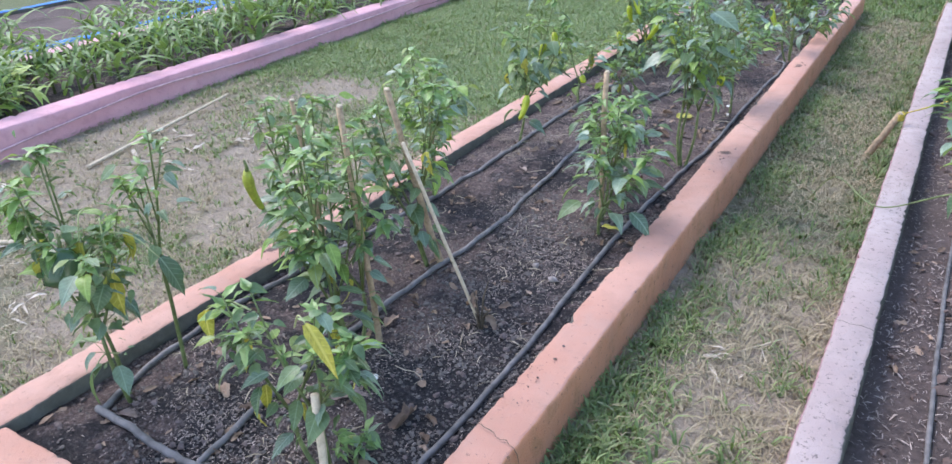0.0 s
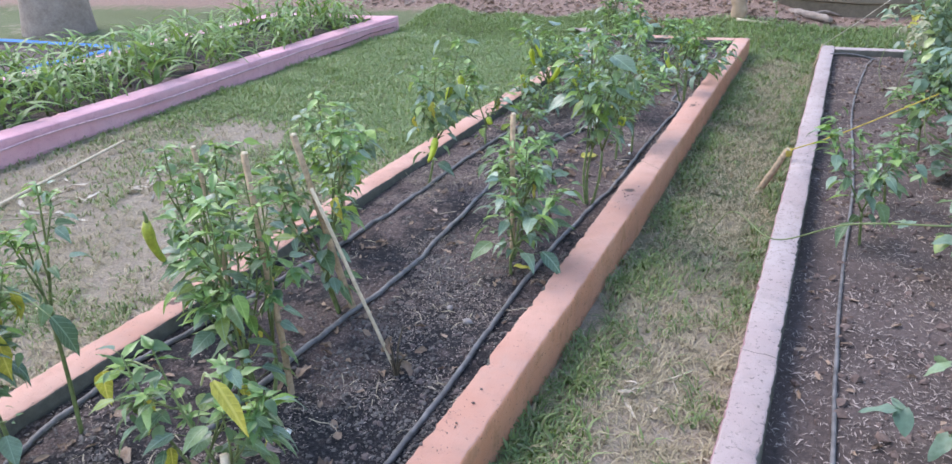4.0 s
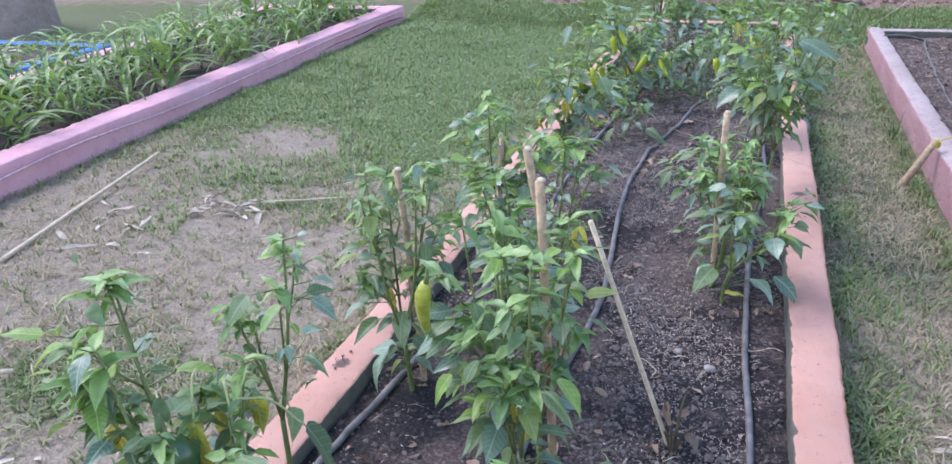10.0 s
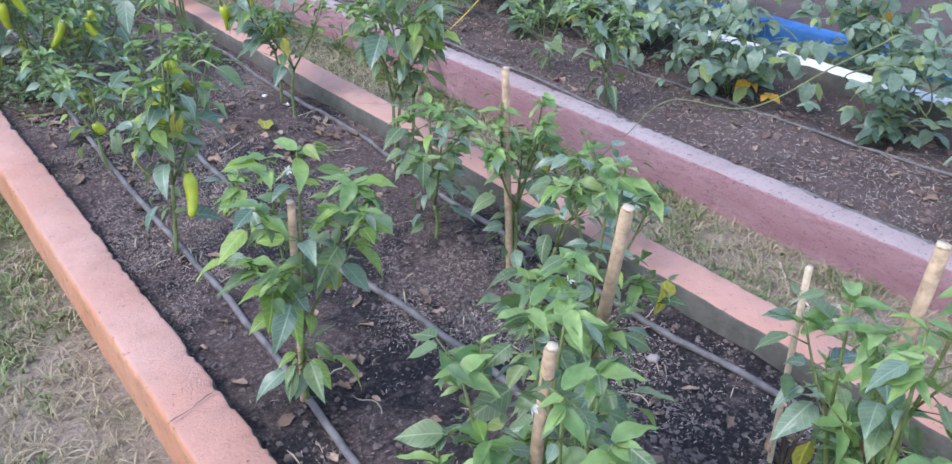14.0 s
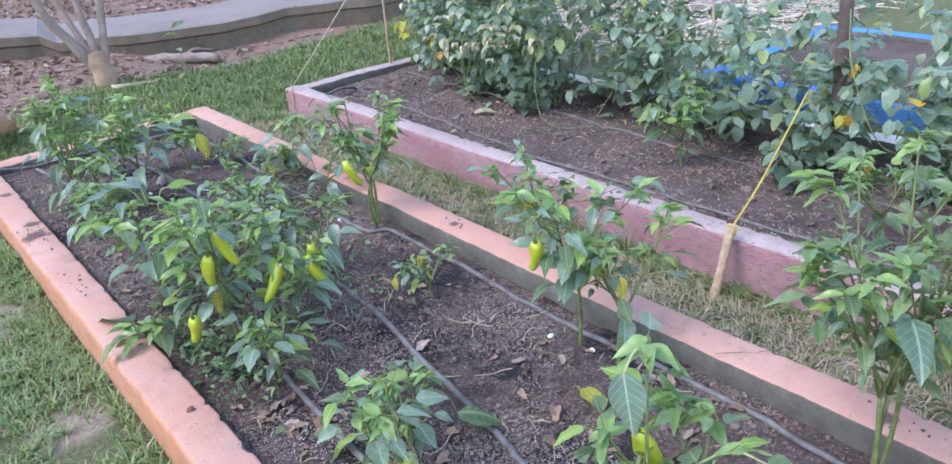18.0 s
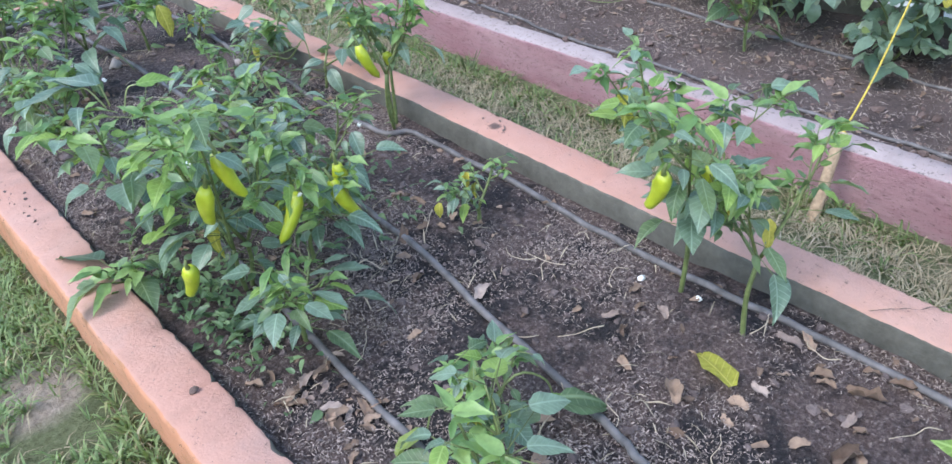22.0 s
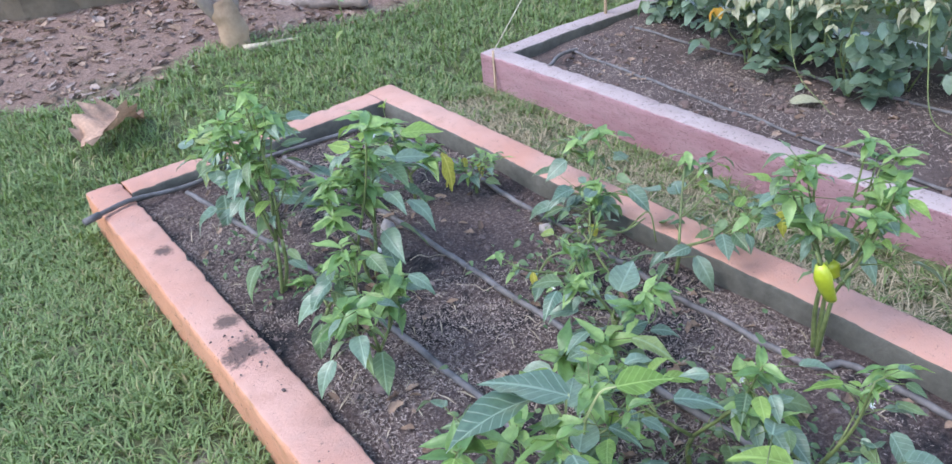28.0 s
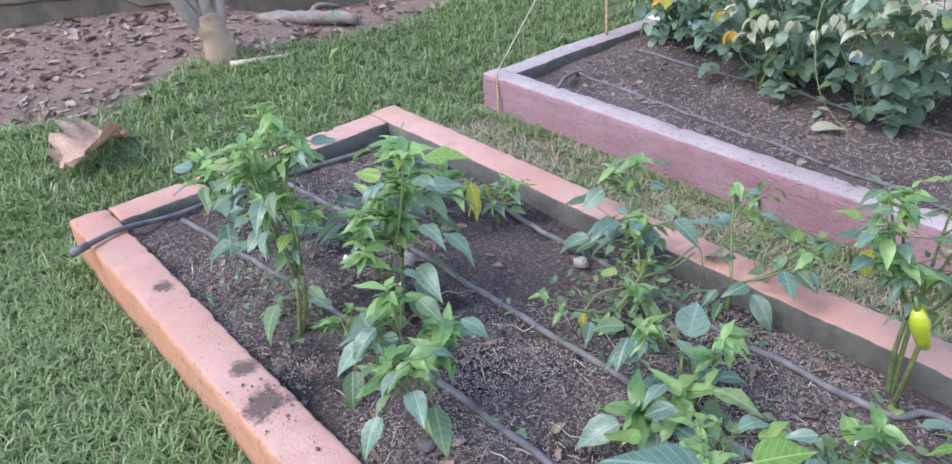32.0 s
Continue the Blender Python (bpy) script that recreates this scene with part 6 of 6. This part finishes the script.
flat_bits("leaf_litter", 3200, in_litter, DEAD_GREY, "scattered pale dry leaves on brown earth", 11, FLATS + GREYS, 0.004)
flat_bits("leaf_litter", 6500, in_litter, DEAD, "small brown dry leaves on the earth", 12, FLATS + DEADS, 0.003)


def clod_in_litter(rnd):
    x, y, z, r = in_litter(rnd)
    r = 0.006 + 0.022 * rnd.random() ** 3
    return x, y, z + r * 0.15, r


LITTER_CLOD = surface("brown_earth_clod", [(0.3, (0.09, 0.062, 0.052)), (0.7, (0.27, 0.19, 0.165))], 40, 7.0, 0.97, 0.1, 0.9)
scatter_blobs("earth_clods", 1300, clod_in_litter, LITTER_CLOD, "brown clods of earth under the tree", 14)


def in_stalks(rnd):
    x, y = rnd.uniform(4.1, 6.8), rnd.uniform(5.15, 7.3)
    return x, y, ground_z(x, y) + rnd.uniform(0.0, 0.08), rnd.uniform(0.15, 0.4)


THIN = [mesh("stalk_bit", [(-0.012, 0, 0), (0.012, 0, 0), (0.01, 1, 0.02), (-0.01, 1, 0.02), (0, 0, 0.015), (0, 1, 0.035)], [(0, 1, 2, 3), (0, 4, 5, 3), (4, 1, 2, 5)], STRAW)]
flat_bits("dry_stalk_mulch", 1500, in_stalks, STRAW, "bleached dry stalks heaped as mulch beyond the bean bed", 13, THIN, 0.02)
for k, (x, y, s) in enumerate(((5.1, 5.7, 0.16), (5.5, 5.2, 0.13), (4.7, 6.3, 0.14), (5.9, 6.4, 0.18))):
    v, f = [], []
    blob(v, f, (0, 0, 0), s, rb, 0.8)
    ob = new("boulder", mesh("boulder", v, f, STONE))
    ob.location = (x, y, ground_z(x, y) + s * 0.3)
    tagged(ob, "tan boulder among dry stalks", "stone", "boulders")

# withered thin stems curled on the soil
rw = random.Random(55)
tw = Tube()
for k in range(46):
    x, y = rw.uniform(K + 0.1, W - K - 0.1), rw.choice((rw.uniform(2.6, 4.2), rw.uniform(0.4, 6.4)))
    a = rw.uniform(0, 6.28)
    pts = []
    for i in range(5):
        pts.append(Vector((x, y, soil_z(x, y) + 0.004 + 0.012 * rw.random())))
        a += rw.uniform(-0.9, 0.9)
        x, y = x + 0.028 * math.cos(a), y + 0.028 * math.sin(a)
    tw.add(curve_points(pts, 10), 0.0013, 0.0008, 4)
tagged(new("withered_stems", tw.mesh("withered_stems", PALE_WOOD)), "thin withered stems curled on the soil", "litter", kind="stuff")


def straw_heap(x, y, n, r, length, label, seed):
    rnd = random.Random(seed)
    root = thing("straw_heap", x, y, ground_z(x, y), label, "straw")
    for k in range(n):
        px, py, a = rnd.gauss(0, r), rnd.gauss(0, r), rnd.uniform(0, 6.28)
        ln = length * rnd.uniform(0.4, 1.1)
        z = 0.008 + 0.03 * rnd.random() * max(0, 1 - math.hypot(px, py) / (2 * r))
        m = leaf_pose(Vector((px, py, z + ground_z(x + px, y + py) - ground_z(x, y))), a, rnd.uniform(-0.05, 0.2), rnd.uniform(-0.5, 0.5), ln)
        part("straw", STRAWS[k % 3], root, m=m)


STRAWS = [leaf_mesh("straw", STRAW, width=w, fold=0.5, droop=d, seed=81 + k, rows=4) for k, (w, d) in enumerate(((0.1, 0.4), (0.16, 0.9), (0.07, 0.2)))]
straw_heap(-1.18, 2.31, 26, 0.11, 0.16, "small heap of bleached dry straw on the lawn", 1)
straw_heap(-1.55, 1.9, 12, 0.13, 0.2, "scattered bleached straw beside a dry stalk", 2)
straw_heap(-1.3, 0.85, 7, 0.1, 0.18, "few pale dry straws on bare earth", 3)
straw_heap(-2.0, 1.15, 40, 0.14, 0.16, "loose heap of dry straw at the foot of the mauve kerb", 5)
straw_heap(-0.69, 0.68, 8, 0.05, 0.14, "few pale dry straws on the lawn", 6)
straw_heap(1.62, 1.45, 9, 0.06, 0.12, "few pale dry straws on the alley", 4)


def spiky_tuft(x, y, n, h, seed, label="spiky dark grass tuft beside the kerb"):
    rnd = random.Random(seed)
    root = thing("grass_tuft", x, y, ground_z(x, y), label, "grass tuft", "grass tufts")
    items = [(rnd.choice(SPIKES), leaf_pose(Vector((rnd.gauss(0, 0.015), rnd.gauss(0, 0.02), -0.005)), rnd.uniform(0, 6.28), rnd.uniform(0.9, 1.5), rnd.uniform(-0.4, 0.4), h * rnd.uniform(0.5, 1.1))) for _ in range(n)]
    part("blade_tuft", joined("blade_tuft", items, SPIKE), root)


SPIKE = leafy("dark_spiky_grass", (0.07, 0.11, 0.055), (0.15, 0.19, 0.09), 0.5, 0.25)
SPIKES = [mesh("spike", *blade(rw, 1.0, w, d), SPIKE) for w, d in ((0.05, 0.5), (0.04, 1.0), (0.06, 0.3))]
for k, (tx, ty, tn, th) in enumerate(((1.8, 4.3, 26, 0.16), (1.79, 5.05, 20, 0.12), (1.81, 3.95, 18, 0.14), (1.78, 2.9, 18, 0.1), (1.36, 3.9, 22, 0.1), (1.37, 5.6, 22, 0.11), (1.38, 1.9, 20, 0.09), (1.4, 0.25, 30, 0.13), (1.37, 0.9, 24, 0.1))):
    spiky_tuft(tx, ty, tn, th, k + 5)
for k, (tx, ty) in enumerate(((-0.3, 2.15), (-0.42, 1.9), (-1.0, 2.9), (-0.6, 3.0))):
    spiky_tuft(tx, ty, 26, 0.07, k + 30, "low green grass tuft on dry earth")

weed = thing("tall_weed", 1.45, 7.45, ground_z(1.45, 7.45), "thin tall weed with few broad leaves behind the bed", "weed")
part("stem", Tube().add(curve_points([(0, 0, -0.02), (0.01, 0, 0.2), (-0.01, 0.01, 0.48)], 8), 0.004, 0.002, 5).mesh("stem", STEM), weed)
for k, (z, a, s, p) in enumerate(((0.46, 0.4, 0.13, 0.5), (0.42, 2.6, 0.1, 0.2), (0.33, 4.5, 0.09, 0.0), (0.24, 1.2, 0.08, -0.2), (0.47, 5.2, 0.07, 0.9), (0.16, 3.3, 0.07, 0.0))):
    part("leaf", LEAVES[k % 8], weed, m=leaf_pose(Vector((0, 0, z)), a, p, 0.1, s))

# ---- grass ----


def grass(name, n, box, density, height, mat, label, seed, lean=0.5, width=0.0035, tuft=5):
    """Blades in tufts over a box; density(x, y) from 0 to 1 thins them out."""
    rng = np.random.default_rng(seed)
    rnd = random.Random(seed)
    cx, cy, cz = [], [], []
    tries = 0
    while len(cx) < n // tuft and tries < n * 3:
        tries += 1
        x, y = rnd.uniform(box[0], box[1]), rnd.uniform(box[2], box[3])
        if rnd.random() < density(x, y):
            cx.append(x)
            cy.append(y)
            cz.append(ground_z(x, y))
    c = np.repeat(np.stack([cx, cy, cz], 1), tuft, axis=0)
    m = len(c)
    a = rng.uniform(0, 2 * np.pi, m)
    h = height * rng.uniform(0.45, 1.25, m)
    ln = lean * rng.uniform(0.3, 1.5, m)
    w = width * rng.uniform(0.6, 1.3, m)
    d = np.stack([np.cos(a), np.sin(a), 0 * a], 1)
    s = np.stack([-np.sin(a), np.cos(a), 0 * a], 1)
    up = np.array([0, 0, 1.0])
    root = c + d * rng.uniform(0, 0.012, m)[:, None]
    midp = root + d * (h * ln * 0.45)[:, None] + up * (h * 0.62)[:, None]
    tip = root + d * (h * ln * 1.15)[:, None] + up * (h * (1 - 0.35 * ln))[:, None]
    co = np.stack([root - s * w[:, None], root + s * w[:, None], midp + s * (w * 0.85)[:, None], midp - s * (w * 0.85)[:, None], tip], 1).reshape(-1, 3)
    b = np.arange(m)[:, None] * 5
    loops = (b + np.array([0, 1, 2, 3, 3, 2, 4])).ravel()
    sizes = np.tile([4, 3], m)
    tagged(new(name, bulk(name, co, loops, sizes, mat)), label, "grass", kind="stuff")


def lawn(x, y):
    """How green the lawn is on the walking side and behind the bed."""
    if -0.02 < x < W + 0.02 and -0.02 < y < L + 0.02 or 1.82 < x < 3.22 and y < 6.95 or x < -2.17 - 0.022 * max(0, y):
        return 0.0
    if y + 0.35 * nz(x, y, 1.5) > (7.9 + 0.04 * x):
        return 0.0
    g = sm(2.1, 3.3, y + 1.1 * nz(x, y, 0.9, 2.0)) * 0.95 + 0.05
    g += 0.6 * sm(-0.1, 0.3, nz(x, y, 1.4, 8.3) + 0.4 * nz(x, y, 4.0, 2.2)) * (1 - sm(0.7, 1.5, y) * sm(-0.7, -1.2, x)) * (1 - sm(2.0, 3.0, y))
    p = nz(x, y, 2.1, 5.0) + 0.5 * nz(x, y, 5.5, 1.0)
    g *= sm(-0.75, 0.1, p + 0.5 * sm(2.5, 5, y))
    bare = 0.85 * math.exp(-(((x + 0.24) / 0.15) ** 2 + ((y - 5.3) / 0.25) ** 2)) + 0.8 * math.exp(-(((x + 0.12) / 0.1) ** 2 + ((y - 3.75) / 0.2) ** 2)) + 0.7 * math.exp(-(((x + 0.16) / 0.1) ** 2 + ((y - 4.4) / 0.2) ** 2)) + 0.9 * math.exp(-(((x + 1.4) / 0.5) ** 2 + ((y - 3.3) / 0.35) ** 2)) + 0.85 * math.exp(-(((x + 1.5) / 0.75) ** 2 + ((y - 2.3) / 0.8) ** 2))
    return max(0.0, g * (1 - bare))


def alley(x, y):
    if not (W + 0.01 < x < 1.835):
        return 0.0
    p = nz(x, y, 3.0, 6.0) + 0.4 * nz(x, y, 8.0, 3.0)
    near = math.exp(-(((x - 1.4) / 0.08) ** 2)) * 0.85 + 0.2 + 0.6 * math.exp(-(((x - 1.81) / 0.05) ** 2))
    dry = math.exp(-(((x - 1.6) / 0.16) ** 2 + ((y - 1.3) / 0.45) ** 2)) + 0.9 * math.exp(-(((x - 1.6) / 0.2) ** 2 + ((y - 3.5) / 1.3) ** 2))
    return max(0.0, min(1.0, near * sm(-0.45, 0.35, p + 0.15 * sm(3.5, 6, y)) * (1 - dry)))


grass("lawn_grass", 150000, (-2.4, 0.0, 2.0, 8.4), lawn, 0.038, GRASS, "green lawn grass", 21, 1.0, 0.0023)
grass("lawn_grass", 9000, (-2.4, 0.0, 2.0, 8.4), lambda x, y: lawn(x, y) * sm(0.1, 0.4, nz(x, y, 3.3, 9.0)), 0.065, GRASS, "longer tufts in the lawn", 31, 0.9, 0.003)
grass("lawn_grass", 46000, (-2.4, 0.0, -2.5, 2.8), lawn, 0.026, ALLEY_GRASS, "sparse short grass on dry earth", 22, 0.9, 0.0026)
grass("lawn_grass", 30000, (0.0, 4.5, 6.8, 8.3), lawn, 0.055, GRASS, "green grass behind the beds", 23, 0.9, 0.003)
grass("alley_grass", 15000, (1.3, 1.86, -1.2, 7.0), alley, 0.045, ALLEY_GRASS, "patchy green grass between the beds", 24, 1.2, 0.0026)
grass("alley_grass", 3600, (1.3, 1.86, -1.4, 1.2), lambda x, y: alley(x, y) * 0.9 + 0.05, 0.055, ALLEY_GRASS, "longer grass beside the kerb", 25, 1.0, 0.0036)
grass("dry_grass", 24000, (1.32, 1.84, -1.2, 7.0), lambda x, y: 0.75, 0.034, THATCH, "dry matted grass between the beds", 26, 1.7, 0.0016)
grass("dry_grass", 46000, (-2.3, -0.01, -2.0, 5.5), lambda x, y: (0.9 - 0.78 * sm(2.3, 3.6, y)) * (0.45 + 0.55 * sm(-0.3, 0.3, nz(x, y, 2.7, 11.0))), 0.032, THATCH, "dry matted straw on the lawn", 27, 1.8, 0.0015)


# ---- cracks in the kerbs ----


def crack(pts, seed, z_at, width=0.0013):
    """A thin dark crack following a kerb's top; pts in plan, the last ones may go down the face (x, y, drop)."""
    rnd = random.Random(seed)
    v, f = [], []
    for i, (x, y, drop) in enumerate(pts):
        z = z_at + 0.0075 - drop
        w = width * rnd.uniform(0.5, 1.4)
        v += [(x, y - w, z), (x, y + w, z)]
        if i:
            q = 2 * i
            f.append((q - 2, q, q + 1, q - 1))
    return mesh("crack", v, f, DARK_STEM)


def zigzag(a, b, n, amp, seed):
    rnd = random.Random(seed)
    return [(a[0] + (b[0] - a[0]) * i / n, a[1] + (b[1] - a[1]) * i / n + rnd.uniform(-amp, amp), 0.0) for i in range(n + 1)]


part("crack", crack(zigzag((1.188, 0.672), (1.308, 0.635), 9, 0.006, 3) + [(1.316, 0.635, 0.02), (1.317, 0.64, 0.05), (1.317, 0.632, 0.09)], 3, TOP), bpy.data.objects["raised_bed"], "thin dark crack across the kerb")
part("crack", crack(zigzag((1.855, 1.552), (1.962, 1.53), 9, 0.005, 4), 4, 0.14), bpy.data.objects["raised_bed.001"], "thin dark crack across the kerb")
part("crack", crack(zigzag((1.188, 3.13), (1.308, 3.02), 10, 0.006, 5), 5, TOP), bpy.data.objects["raised_bed"], "thin dark crack across the kerb")
part("crack", crack(zigzag((0.004, 1.93), (0.105, 1.96), 8, 0.004, 6), 6, TOP), bpy.data.objects["raised_bed"], "thin dark crack across the kerb")
